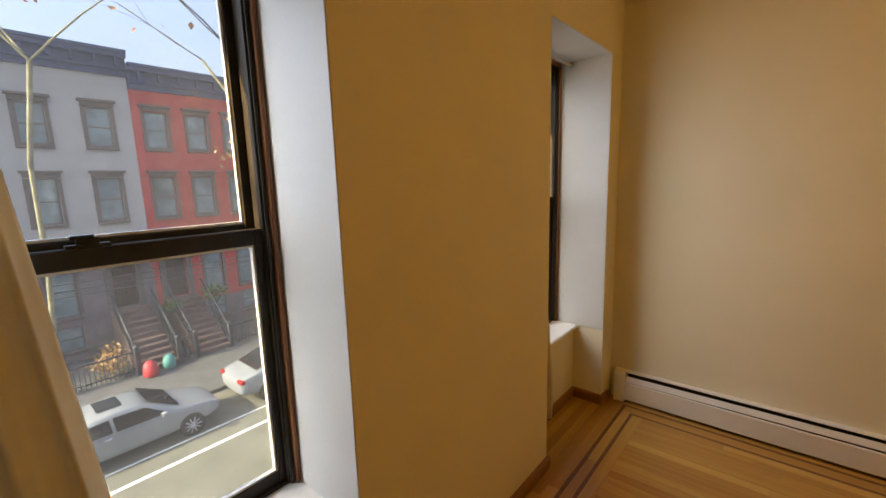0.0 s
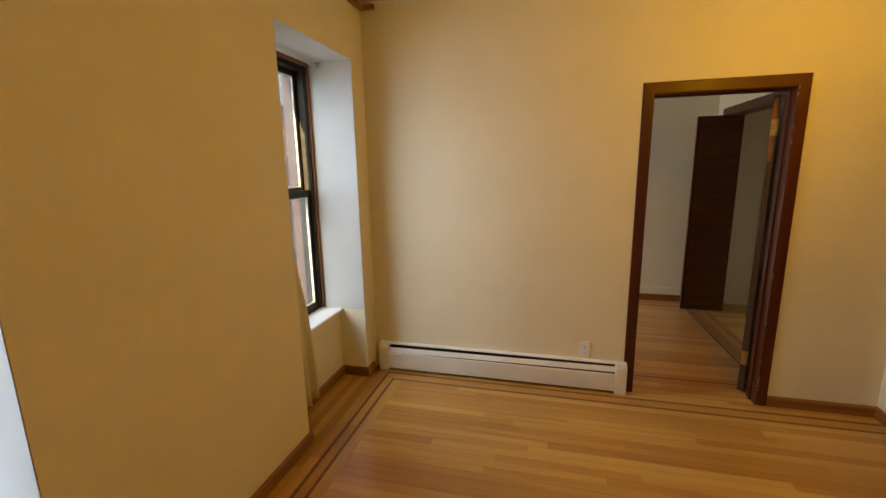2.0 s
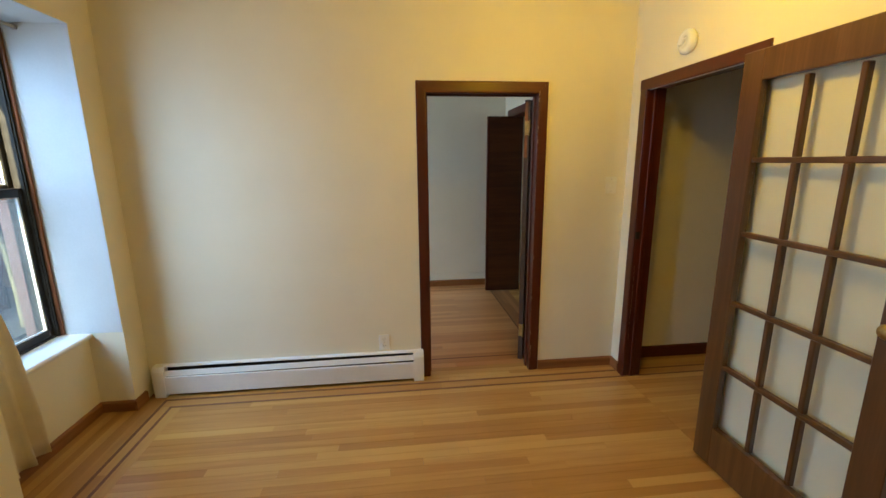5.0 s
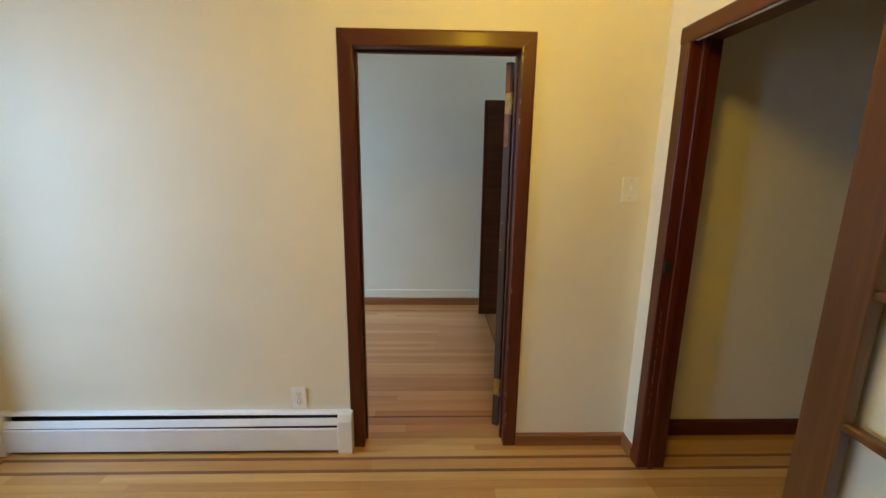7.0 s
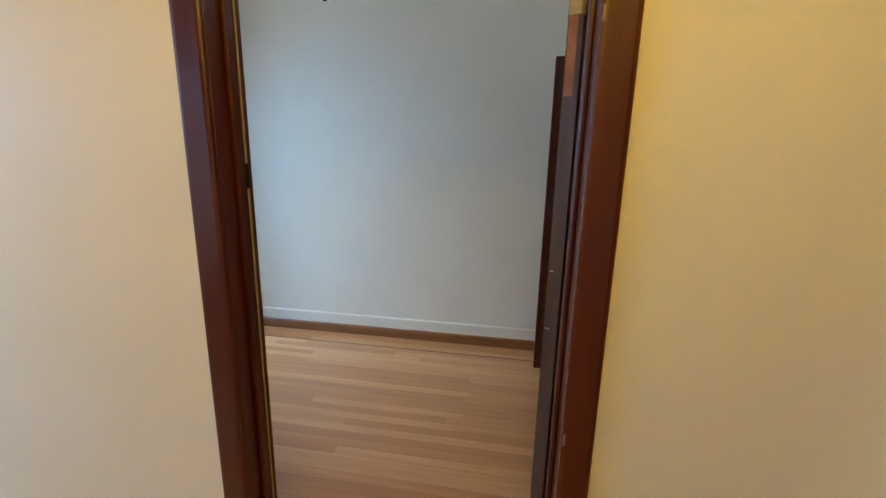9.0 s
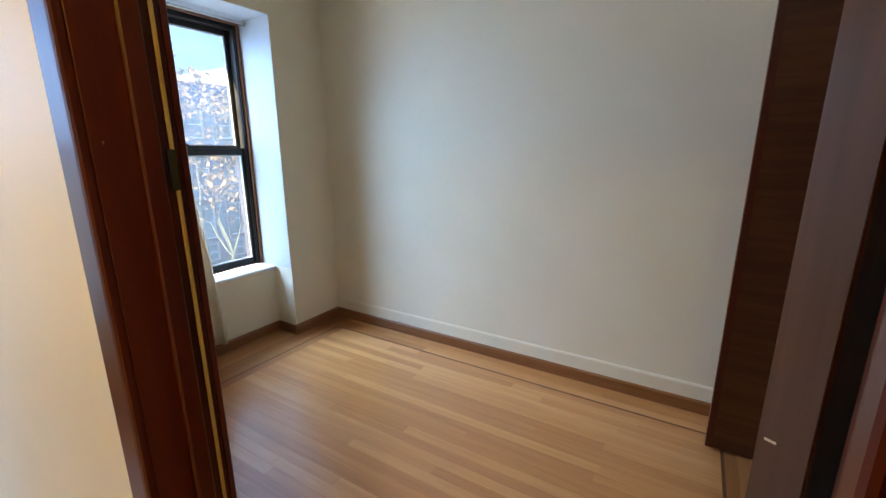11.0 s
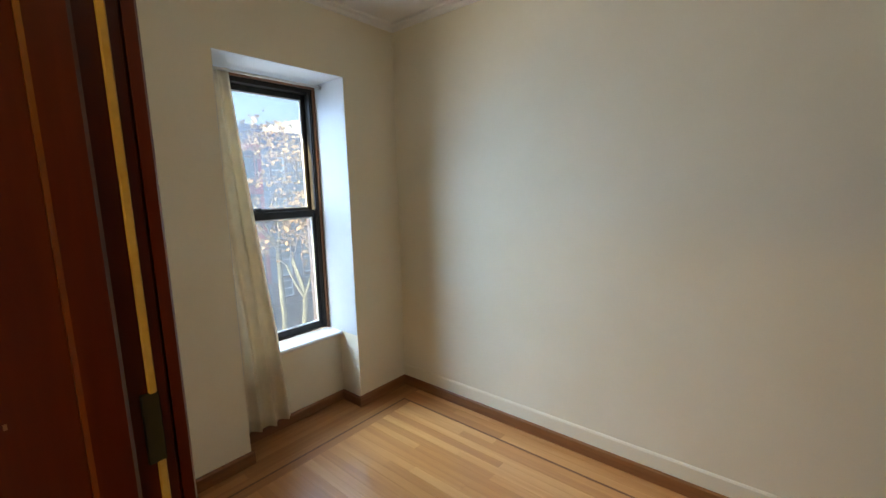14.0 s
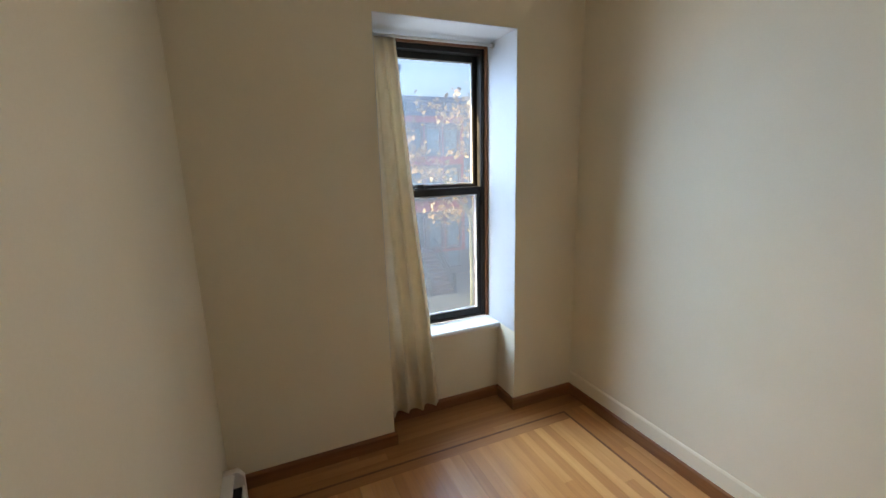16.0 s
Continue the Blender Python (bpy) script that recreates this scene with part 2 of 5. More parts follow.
M_CHIP = surface("bare_wood_chip", (0.22, 0.14, 0.10), (0.32, 0.22, 0.16), scale=30, rough=0.6, bump=0.2)
M_BROWNSTONE = surface("brownstone", (0.11, 0.060, 0.050), (0.17, 0.10, 0.085), scale=3, rough=0.85, bump=0.4, fine=60)

M_ROD = surface("pale_enamelled_rod", (0.66, 0.65, 0.62), (0.74, 0.73, 0.70), scale=30, rough=0.35, bump=0.03)
M_STOPWOOD = wood("brown_window_stop", (0.10, 0.035, 0.012), (0.19, 0.07, 0.024), (0.26, 0.11, 0.04), axis=2, rough=0.4, grain=24, coat=0.1, vary=0.12)


# ---- building helpers ----
def bm_box(bm, x0, x1, y0, y1, z0, z1, bevel=0.0, seg=1):
    geom = bmesh.ops.create_cube(bm, size=1.0)
    vs = geom["verts"]
    for v in vs:
        v.co = Vector(((x0 + x1) / 2 + v.co.x * (x1 - x0), (y0 + y1) / 2 + v.co.y * (y1 - y0), (z0 + z1) / 2 + v.co.z * (z1 - z0)))
    if bevel:
        es = list({e for v in vs for e in v.link_edges})
        bmesh.ops.bevel(bm, geom=es, offset=bevel, segments=seg, profile=0.5, affect="EDGES")
    return vs


def boxes(*dims, bevel=0.0, seg=1):
    bm = bmesh.new()
    for d in dims:
        bm_box(bm, *d, bevel=bevel, seg=seg)
    return bm


def cyl(bm, p, q, r0, r1=None, n=12, caps=True):
    """A tapered rod from p to q."""
    p, q = Vector(p), Vector(q)
    r1 = r0 if r1 is None else r1
    turn = (q - p).to_track_quat("Z", "Y").to_matrix()
    rings = []
    for c, r in ((p, r0), (q, r1)):
        rings.append([bm.verts.new(c + turn @ Vector((r * math.cos(2 * math.pi * k / n), r * math.sin(2 * math.pi * k / n), 0))) for k in range(n)])
    for k in range(n):
        f = bm.faces.new((rings[0][k], rings[0][(k + 1) % n], rings[1][(k + 1) % n], rings[1][k]))
        f.smooth = True
    if caps:
        bm.faces.new(rings[0][::-1])
        bm.faces.new(rings[1])
    return bm


def lathe(bm, centre, profile, n=28):
    """A turned shape round the z axis: profile is (radius, z) pairs from top to bottom."""
    cx, cy = centre
    rings = [[bm.verts.new((cx + max(r, 0.0005) * math.cos(2 * math.pi * k / n), cy + max(r, 0.0005) * math.sin(2 * math.pi * k / n), z)) for k in range(n)] for r, z in profile]
    for a, b in zip(rings, rings[1:]):
        for k in range(n):
            f = bm.faces.new((a[k], a[(k + 1) % n], b[(k + 1) % n], b[k]))
            f.smooth = True
    bm.faces.new(rings[0])
    bm.faces.new(rings[-1][::-1])
    return bm


def extrude_profile(bm, pts, axis, a, b):
    """A profile of (u, z) pairs pushed along an axis from a to b: u is x for axis 'y' and y for axis 'x'."""
    rows = []
    for s in (a, b):
        rows.append([bm.verts.new((s, u, z) if axis == "x" else (u, s, z)) for u, z in pts])
    n = len(pts)
    for k in range(n):
        bm.faces.new((rows[0][k], rows[0][(k + 1) % n], rows[1][(k + 1) % n], rows[1][k]))
    bm.faces.new(rows[0][::-1])
    bm.faces.new(rows[1])
    return bm


def mesh_from(name, bm, material):
    bmesh.ops.recalc_face_normals(bm, faces=bm.faces)
    me = bpy.data.meshes.new(name)
    bm.to_mesh(me)
    bm.free()
    me.materials.append(material)
    return me


def part(name, bm, material, parent=None, label=""):
    ob = new(name, mesh_from(name, bm, material))
    if parent is not None:
        ob.parent = parent
    if label:
        tagged(ob, label)
    return ob


def thing(name, label, category, group="", kind="", at=(0, 0, 0)):
    ob = new(name)
    ob.empty_display_size = 0.1
    ob.matrix_world = Matrix.Translation(at)
    return tagged(ob, label, category, group, kind)


def setting(name, bm, material, label, category):
    return tagged(part(name, bm, material), label, category, "", "structure")


# ---- the large structure ----
CEIL = 2.77
ROOM_S = -4.6            # back wall of the first room
DOOR_T = 0.11            # thickness of the wall with the door
R1_E, R2_E, R2_N = 3.40, 3.10, 2.276
WINDOWS = [(-3.125, -2.285), (-1.03, -0.19), (0.985, 1.812)]
HEAD, SILL = 2.345, 0.549
D0, D1 = 1.966, 2.728    # the clear door opening
F0, F1 = -1.035, -0.190  # the glazed door's opening in the east wall

# street wall: piers, heads and aprons round three niches
bm = bmesh.new()
edges = [ROOM_S - 0.12] + [v for w in WINDOWS for v in w] + [R2_N + 0.12]
for a, b in zip(edges[0::2], edges[1::2]):
    bm_box(bm, -0.55, 0, a, b, -0.1, CEIL + 0.1)
for a, b in WINDOWS:
    bm_box(bm, -0.55, 0, a, b, HEAD, CEIL + 0.1)
    bm_box(bm, -0.47, -0.21, a, b, -0.1, SILL - 0.03)
    bm_box(bm, -0.55, -0.47, a, b, -0.1, SILL - 0.16)
setting("wall_west", bm, M_PAINT, "cream painted plaster wall with three deep window niches", "wall")

# a thin skin on the niche sides, its white darkened and blued for the daylight there
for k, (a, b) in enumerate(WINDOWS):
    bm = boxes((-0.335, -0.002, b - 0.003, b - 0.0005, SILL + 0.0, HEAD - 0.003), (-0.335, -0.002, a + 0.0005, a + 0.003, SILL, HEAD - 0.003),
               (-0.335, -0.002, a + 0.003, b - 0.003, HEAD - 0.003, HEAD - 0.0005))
    setting("reveal_%d" % (k + 1), bm, M_REVEAL, "window reveal, its white paint toned grey-blue for daylight", "window reveal")

setting("wall_partition", boxes((0, D0 - 0.02, 0, DOOR_T, 0, CEIL + 0.05), (D1 + 0.02, R1_E + 0.13, 0, DOOR_T, 0, CEIL + 0.05), (D0 - 0.02, D1 + 0.02, 0, DOOR_T, 2.05, CEIL + 0.05)),
        M_PAINT, "cream painted wall with a doorway to the small room", "wall")
setting("wall_east", boxes((R1_E, R1_E + 0.13, F1 + 0.02, 0, 0, CEIL + 0.05), (R1_E, R1_E + 0.13, ROOM_S, F0 - 0.02, 0, CEIL + 0.05), (R1_E, R1_E + 0.13, F0 - 0.02, F1 + 0.02, 2.06, CEIL + 0.05)),
        M_PAINT, "cream painted wall with a wide cased doorway", "wall")
setting("wall_south", boxes((0, R1_E + 0.13, ROOM_S - 0.12, ROOM_S, 0, CEIL + 0.05)), M_PAINT, "plain cream painted wall", "wall")
setting("wall_north", boxes((0, 4.0, R2_N, R2_N + 0.12, 0, CEIL + 0.05)), M_PAINT, "plain cream painted wall of the small room", "wall")
C0, C1 = 0.95, 2.02      # closet opening
setting("wall_closet", boxes((R2_E, R2_E + 0.12, DOOR_T, C0, 0, CEIL + 0.05), (R2_E, R2_E + 0.12, C1, R2_N, 0, CEIL + 0.05), (R2_E, R2_E + 0.12, C0, C1, 2.09, CEIL + 0.05)),
        M_PAINT, "cream painted wall with a closet opening", "wall")
setting("closet_wall", boxes((3.88, 4.0, DOOR_T, R2_N, 0, CEIL + 0.05)), M_PAINT, "pale painted back wall of the closet", "wall")
setting("hall_wall_north", boxes((R1_E + 0.13, 5.5, 0.08, DOOR_T, 0, CEIL + 0.05)), M_PAINT, "cream painted wall of the hall", "wall")
setting("hall_wall_east", boxes((5.4, 5.5, ROOM_S, 0.08, 0, CEIL + 0.05)), M_PAINT, "cream painted end wall of the hall", "wall")
setting("hall_wall_south", boxes((R1_E + 0.13, 5.4, -3.1, -3.0, 0, CEIL + 0.05)), M_PAINT, "cream painted wall of the hall", "wall")

setting("building_base", boxes((-0.55, 5.5, ROOM_S - 0.12, R2_N + 0.12, -5.75, -0.121)), M_BROWNSTONE, "brownstone storeys below the flat", "building")

# ceilings with a stepped plaster cornice
setting("ceiling", boxes((0, 5.5, ROOM_S, R2_N, CEIL, CEIL + 0.12)), M_CEIL, "white painted plaster ceiling", "ceiling")


def cornice(name, x0, x1, y0, y1, drop=0.0):
    bm = bmesh.new()
    prof = [(0.0, CEIL - 0.035), (0.012, CEIL - 0.03), (0.024, CEIL - 0.014), (0.050, CEIL - 0.009), (0.054, CEIL - 0.013), (0.062, CEIL - 0.013), (0.066, CEIL + 0.002), (0.0, CEIL + 0.002)]
    m = 0.001
    extrude_profile(bm, [(x0 + u, z) for u, z in prof], "y", y0 + m, y1 - m)
    extrude_profile(bm, [(x1 - u, z) for u, z in prof], "y", y0 + m, y1 - m)
    extrude_profile(bm, [(y0 + u, z - 0.0015) for u, z in prof], "x", x0 + m, x1 - m)
    extrude_profile(bm, [(y1 - u, z - 0.0015) for u, z in prof], "x", x0 + m, x1 - m)
    return setting(name, bm, M_CEIL, "low stepped plaster cornice", "cornice")


cornice("cornice_small_room", 0, R2_E, DOOR_T, R2_N)
cornice("cornice_front_room", 0, R1_E, ROOM_S, 0)

setting("crown_strip", boxes((0.001, 0.045, ROOM_S, -0.002, 2.705, 2.735), (0.045, 0.115, -0.048, -0.002, 2.705, 2.735), bevel=0.006, seg=2), M_BASE_Y, "narrow brown strip under the cornice", "trim")

# sub-floor under the boards
floor = setting("floor", boxes((-0.215, 5.5, ROOM_S, R2_N, -0.12, -0.013)), M_SLOT, "honey oak strip floor with dark walnut inlay lines", "floor")


# ---- baseboards ----
def baseboard(name, runs, h=0.072, t=0.016, mats=None):
    """Runs of (axis, wall position, side, from, to)."""
    root = thing(name, "brown stained wooden baseboard at the foot of the wall", "baseboard", "", "structure")
    for axis, w, s, a, b in runs:
        prof = [(w, 0), (w + s * t, 0), (w + s * t, h - 0.012), (w + s * t * 0.55, h - 0.002), (w, h)]
        part("board", extrude_profile(bmesh.new(), prof, axis, a, b), (mats or (M_BASE, M_BASE_Y))[0 if axis == "x" else 1], root)
    return root


runs = []
for k, (a, b) in enumerate(WINDOWS):
    runs.append(("y", -0.21, 1, a, b))
    runs.append(("x", b, -1, -0.194, 0.0))
    runs.append(("x", a, 1, -0.194, 0.0))
runs += [("y", 0, 1, -4.6, WINDOWS[0][0] + 0.016), ("y", 0, 1, WINDOWS[0][1] - 0.016, WINDOWS[1][0] + 0.016), ("y", 0, 1, WINDOWS[1][1] - 0.016, -0.08)]
baseboard("baseboard_front", runs + [("x", 0, -1, D1 + 0.07, R1_E - 0.016), ("y", R1_E, -1, F1 + 0.072, 0)])
baseboard("baseboard_small_room", [("y", 0, 1, DOOR_T, WINDOWS[2][0] + 0.016), ("y", 0, 1, WINDOWS[2][1] - 0.016, R2_N), ("x", R2_N, -1, 0.016, R2_E), ("x", DOOR_T, 1, 1.62, D0 - 0.085)], h=0.080)
baseboard("baseboard_hall", [("x", 0.08, -1, R1_E + 0.15, 5.4)], h=0.094, mats=(M_TRIM_X, M_TRIM))
setting("wall_strip", extrude_profile(bmesh.new(), [(R2_N, 0.0815), (R2_N - 0.010, 0.0815), (R2_N - 0.010, 0.160), (R2_N - 0.004, 0.171), (R2_N, 0.171)], "x", 0.004, R2_E - 0.004),
        M_PAINT, "cream painted strip above the brown baseboard", "trim")


# ---- windows ----
def sash(root, name, y0, y1, z0, z1, x0, x1, st=0.034, top=0.042, bot=0.055, pane_mat=None):
    bm = boxes((x0, x1, y0, y0 + st, z0, z1), (x0, x1, y1 - st, y1, z0, z1), bevel=0.003)
    bm_box(bm, x0 + 0.0005, x1 - 0.0005, y0 + st - 0.002, y1 - st + 0.002, z1 - top, z1, bevel=0.003)
    bm_box(bm, x0 + 0.0005, x1 - 0.0005, y0 + st - 0.002, y1 - st + 0.002, z0, z0 + bot, bevel=0.003)
    fr = part(name, bm, M_BLACK, root)
    b = 0.007
    ya, yb, za, zb = y0 + st, y1 - st, z0 + bot, z1 - top
    xm = (x0 + x1) / 2
    part("bead", boxes((xm - 0.005, x1 - 0.006, ya, ya + b, za, zb), (xm - 0.005, x1 - 0.006, yb - b, yb, za, zb), (xm - 0.005, x1 - 0.006, ya + b, yb - b, za, za + b),
                       (xm - 0.005, x1 - 0.006, ya + b, yb - b, zb - b, zb)), M_BEAD, fr, "pale glazing bead")
    pane = part("pane", boxes((xm - 0.003, xm + 0.001, ya + 0.001, yb - 0.001, za + 0.001, zb - 0.001)), pane_mat or M_GLASS, fr, "glass tinted to dim the street view, with a veil of glare")
    # no shadow from the pane: the tint dims the view, not the daylight
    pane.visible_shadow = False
    return fr


def window(k, y0, y1):
    root = thing("window_%d" % k, "tall double-hung window with a black metal frame in a deep niche", "window", "street windows", "structure")
    zb, zt = SILL + 0.004, HEAD - 0.03
    wood_w = 0.022
    # brown wooden stop round the metal frame
    part("wood_stop", boxes((-0.352, -0.328, y0 + 0.004, y0 + wood_w, zb, zt), (-0.352, -0.328, y1 - wood_w, y1 - 0.004, zb, zt), (-0.352, -0.328, y0 + 0.004, y1 - 0.004, zt, zt + 0.026), bevel=0.003),
         M_STOPWOOD, root, "narrow brown wooden stop")
    ya, yb = y0 + 0.006, y1 - 0.006
    fr = part("window_frame", boxes((-0.46, -0.352, ya, ya + 0.037, zb, zt + 0.028), (-0.46, -0.352, yb - 0.037, yb, zb, zt + 0.028), (-0.46, -0.353, ya + 0.037, yb - 0.037, zt - 0.03, zt + 0.028),
                                    (-0.46, -0.353, ya + 0.037, yb - 0.037, zb, zb + 0.012), bevel=0.002), M_BLACK, root)
    # side tracks
    part("track", boxes((-0.352, -0.344, yb - 0.03, yb - 0.018, zb, zt), (-0.352, -0.344, ya + 0.018, ya + 0.03, zb, zt)), M_BLACK, root)
    sash(root, "upper_sash", ya + 0.032, yb - 0.032, 1.425, zt - 0.025, -0.44, -0.412, pane_mat=M_GLASS if k == 1 else M_GLASS_DIMMER)
    lo = sash(root, "lower_sash", ya + 0.028, yb - 0.028, zb + 0.010, 1.462, -0.406, -0.368, top=0.05, bot=0.045, pane_mat=M_GLASS if k == 1 else M_GLASS_DIMMER)
    yc = (y0 + y1) / 2 - 0.05
    bm = boxes((-0.402, -0.372, yc - 0.045, yc + 0.045, 1.462, 1.470), (-0.397, -0.377, yc - 0.022, yc + 0.022, 1.469, 1.486), bevel=0.002)
    bm_box(bm, -0.392, -0.366, yc - 0.035, yc + 0.012, 1.484, 1.493, bevel=0.002)
    part("sash_lock", bm, M_BLACK, lo, "black cam lock")
    bm = bmesh.new()
    prof = [(-0.36, SILL - 0.03), (-0.19, SILL - 0.03), (-0.182, SILL - 0.024), (-0.180, SILL - 0.012), (-0.186, SILL - 0.002), (-0.195, SILL), (-0.36, SILL)]
    extrude_profile(bm, prof, "y", y0 + 0.002, y1 - 0.002)
    part("window_sill", bm, M_WHITE, root, "white painted wooden sill with a rounded nose")
    # masonry stops outside
    part("masonry_jamb", boxes((-0.55, -0.462, y0 + 0.0005, y0 + 0.005, SILL - 0.1, HEAD), (-0.55, -0.462, y1 - 0.005, y1 - 0.0005, SILL - 0.1, HEAD), (-0.60, -0.472, y0 + 0.006, y1 - 0.006, SILL - 0.158, SILL - 0.11)), M_BROWNSTONE, root, "brown stone jamb")
    return root


def curtain(y0, top_w, flare, shift):
    """A narrow cream panel pushed to one side of a niche, hung from a thin rod."""
    root = thing("curtain", "cream cotton curtain panel drawn to the side of the window", "curtain", "window curtains", at=(-0.2, y0, 0.09))
    bm = bmesh.new()
    nu, nv = 36, 26
    grid = []
    for j in range(nv + 1):
        v = j / nv
        z = 2.325 - v * 2.235
        row = []
        wide = top_w + flare * v
        for i in range(nu + 1):
            u = i / nu
            y = y0 + 0.018 + shift * v + u * wide
            fold = (1 - 2 * abs(math.sin(u * math.pi * 3.3 + 0.5 * math.sin(v * 3))) ** 0.8) * (0.022 + 0.008 * v) + 0.005 * math.sin(u * 31 + v * 7)
            lean = -0.268 + 0.13 * min(1, v / 0.72) ** 1.6
            x = lean + fold * (0.65 + 0.35 * v)
            if z < SILL + 0.1:
                x = max(x, -0.172)
            row.append(bm.verts.new((x - root.location.x, y - root.location.y, z - root.location.z + 0.004 * math.sin(u * 9))))
        grid.append(row)
    for j in range(nv):
        for i in range(nu):
            f = bm.faces.new((grid[j][i], grid[j][i + 1], grid[j + 1][i + 1], grid[j + 1][i]))
            f.smooth = True
    ob = part("cloth", bm, M_CURTAIN, root)
    mod = ob.modifiers.new("thick", "SOLIDIFY")
    mod.thickness = 0.004
    return root


def curtain_rod(y0, y1):
    root = thing("curtain_rod", "thin pale metal curtain rod fixed between the niche sides", "curtain rod", "curtain rods", at=(-0.262, y0, 2.318))
    bm = cyl(bmesh.new(), (0, 0.003, 0), (0, y1 - y0 - 0.003, 0), 0.0085, n=10)
    part("rod", bm, M_ROD, root)
    for y in (0.003, y1 - y0 - 0.014):
        part("end_cup", cyl(bmesh.new(), (0, y, 0), (0, y + 0.011, 0), 0.017, 0.014, n=14), M_NICKEL, root)
    return root


for k, (a, b) in enumerate(WINDOWS):
    window(k + 1, a, b)
    curtain(a, *((0.16, 0.20, 0.0), (0.15, 0.17, 0.02), (0.185, 0.125, 0.02))[k])
    curtain_rod(a, b)


# ---- doorway between the rooms ----
def casing_leg(x, y_face, s, z1, w=0.078, t=0.02, inner=1, axis="x"):
    """Moulded upright: inner is the side of the opening (+1: the opening lies at greater x)."""
    pts = [(0, 0), (w, 0), (w, t * 0.7), (w - 0.004, t * 0.92), (w - 0.010, t), (0.010, t), (0.003, t * 0.88), (0, t * 0.6)]
    bm = bmesh.new()
    rows = []
    for z in (0.0, z1):
        rows.append([bm.verts.new((x + inner * (u - w), y_face + s * d, z) if axis == "x" else (y_face + s * d, x + inner * (u - w), z)) for u, d in pts])
    n = len(pts)
    for k in range(n):
        bm.faces.new((rows[0][k], rows[0][(k + 1) % n], rows[1][(k + 1) % n], rows[1][k]))
    bm.faces.new(rows[0])
    bm.faces.new(rows[1][::-1])
    return bm


def casing_head(a, b, y_face, s, z0, w=0.078, t=0.02, axis="x"):
    pts = [(0, 0), (w, 0), (w, t * 0.6), (w - 0.003, t * 0.88), (w - 0.010, t), (0.010, t), (0.004, t * 0.92), (0, t * 0.7)]
    bm = bmesh.new()
    return extrude_profile(bm, [(y_face + s * d, z0 + u) for u, d in pts], axis, a, b)


door_frame = thing("door_frame", "dark mahogany stained door casing with worn and chipped edges", "door frame", "", "structure")
CW = 0.068
OT = 2.03
for y_face, s in ((0, -1), (DOOR_T, 1)):
    for d, inner in ((D0, 1), (D1, -1)):
        bm = casing_leg(d, y_face, s, OT, inner=inner, w=CW, t=0.012)
        for v in bm.verts:                      # mitred top
            if v.co.z > OT - 0.01:
                v.co.z = OT + abs(v.co.x - d) * 0.075 / CW - 0.0004
        part("casing", bm, M_TRIM, door_frame)
    bm = casing_head(D0 - CW, D1 + CW, y_face, s, OT, w=0.075, t=0.0122)
    for v in bm.verts:                          # mitred ends
        k = (v.co.z - OT) * CW / 0.075
        v.co.x = D0 - k if v.co.x < (D0 + D1) / 2 else D1 + k
    part("head_casing", bm, M_TRIM_X, door_frame)
part("jamb", boxes((D0 - 0.02, D0 - 0.0, 0.001, DOOR_T - 0.001, 0, OT + 0.02), bevel=0.002), M_TRIM, door_frame)
part("jamb", boxes((D1 + 0.0, D1 + 0.02, 0.001, DOOR_T - 0.001, 0, OT + 0.02), bevel=0.002), M_TRIM, door_frame)
part("head_jamb", boxes((D0, D1, 0.001, DOOR_T - 0.001, OT, OT + 0.02), bevel=0.002), M_TRIM_X, door_frame)
part("stop", boxes((D0, D0 + 0.011, 0.052, 0.080, 0, OT), bevel=0.003), M_TRIM, door_frame)
part("stop", boxes((D1 - 0.011, D1, 0.052, 0.080, 0, OT), bevel=0.003), M_TRIM, door_frame)
part("head_stop", boxes((D0 + 0.011, D1 - 0.011, 0.052, 0.080, OT - 0.011, OT), bevel=0.003), M_TRIM_X, door_frame)
part("weatherstrip", boxes((D0 + 0.0005, D0 + 0.004, 0.094, 0.100, 0.02, OT - 0.01), bevel=0.001), M_STRIP, door_frame, "yellowed paint line on the jamb")
part("strike_plate", boxes((D0 + 0.0005, D0 + 0.0042, 0.088, 0.101, 1.39, 1.45), bevel=0.001), M_SLOT, door_frame, "small blackened strike plate")
rng = random.Random(4)
chips = bmesh.new()
for k in range(16):
    z = rng.choice([rng.uniform(0.05, 0.3), rng.uniform(1.95, 2.02), rng.uniform(0.5, 1.8)])
    h, w = rng.uniform(0.006, 0.03), rng.uniform(0.002, 0.005)
    x = D1 + rng.uniform(0.001, 0.006)
    bm_box(chips, x, x + w, -0.0135, -0.0115, z, z + h)
z = 0.1
while z < 1.95:                                 # worn arris of the casing, ragged
    busy = 0.55 < z < 1.45
    h = rng.uniform(0.002, 0.011)
    w = rng.uniform(0.0003, 0.001)
    n0 = len(chips.verts)
    x = D1 + 0.0006 + rng.gauss(0, 0.0005)
    bm_box(chips, x - w / 2, x + w / 2, -0.0112, -0.0094, z, z + h)
    chips.verts.ensure_lookup_table()
    for v in chips.verts[n0:]:
        v.co += Vector((rng.gauss(0, 0.0002), rng.gauss(0, 0.00015), rng.gauss(0, 0.0006)))
    z += rng.uniform(0.001, 0.012) if busy else rng.uniform(0.02, 0.10)
for y, z, w, h in ((0.003, 1.925, 0.012, 0.009), (0.022, 1.922, 0.010, 0.012), (0.034, 1.935, 0.005, 0.006), (0.015, 1.456, 0.002, 0.004), (0.010, 1.948, 0.006, 0.004)):
    bm_box(chips, D0 - 0.001, D0 + 0.0006, y, y + w, z, z + h)
part("paint_chip", chips, M_CHIP, door_frame, "chipped paint showing pale wood")

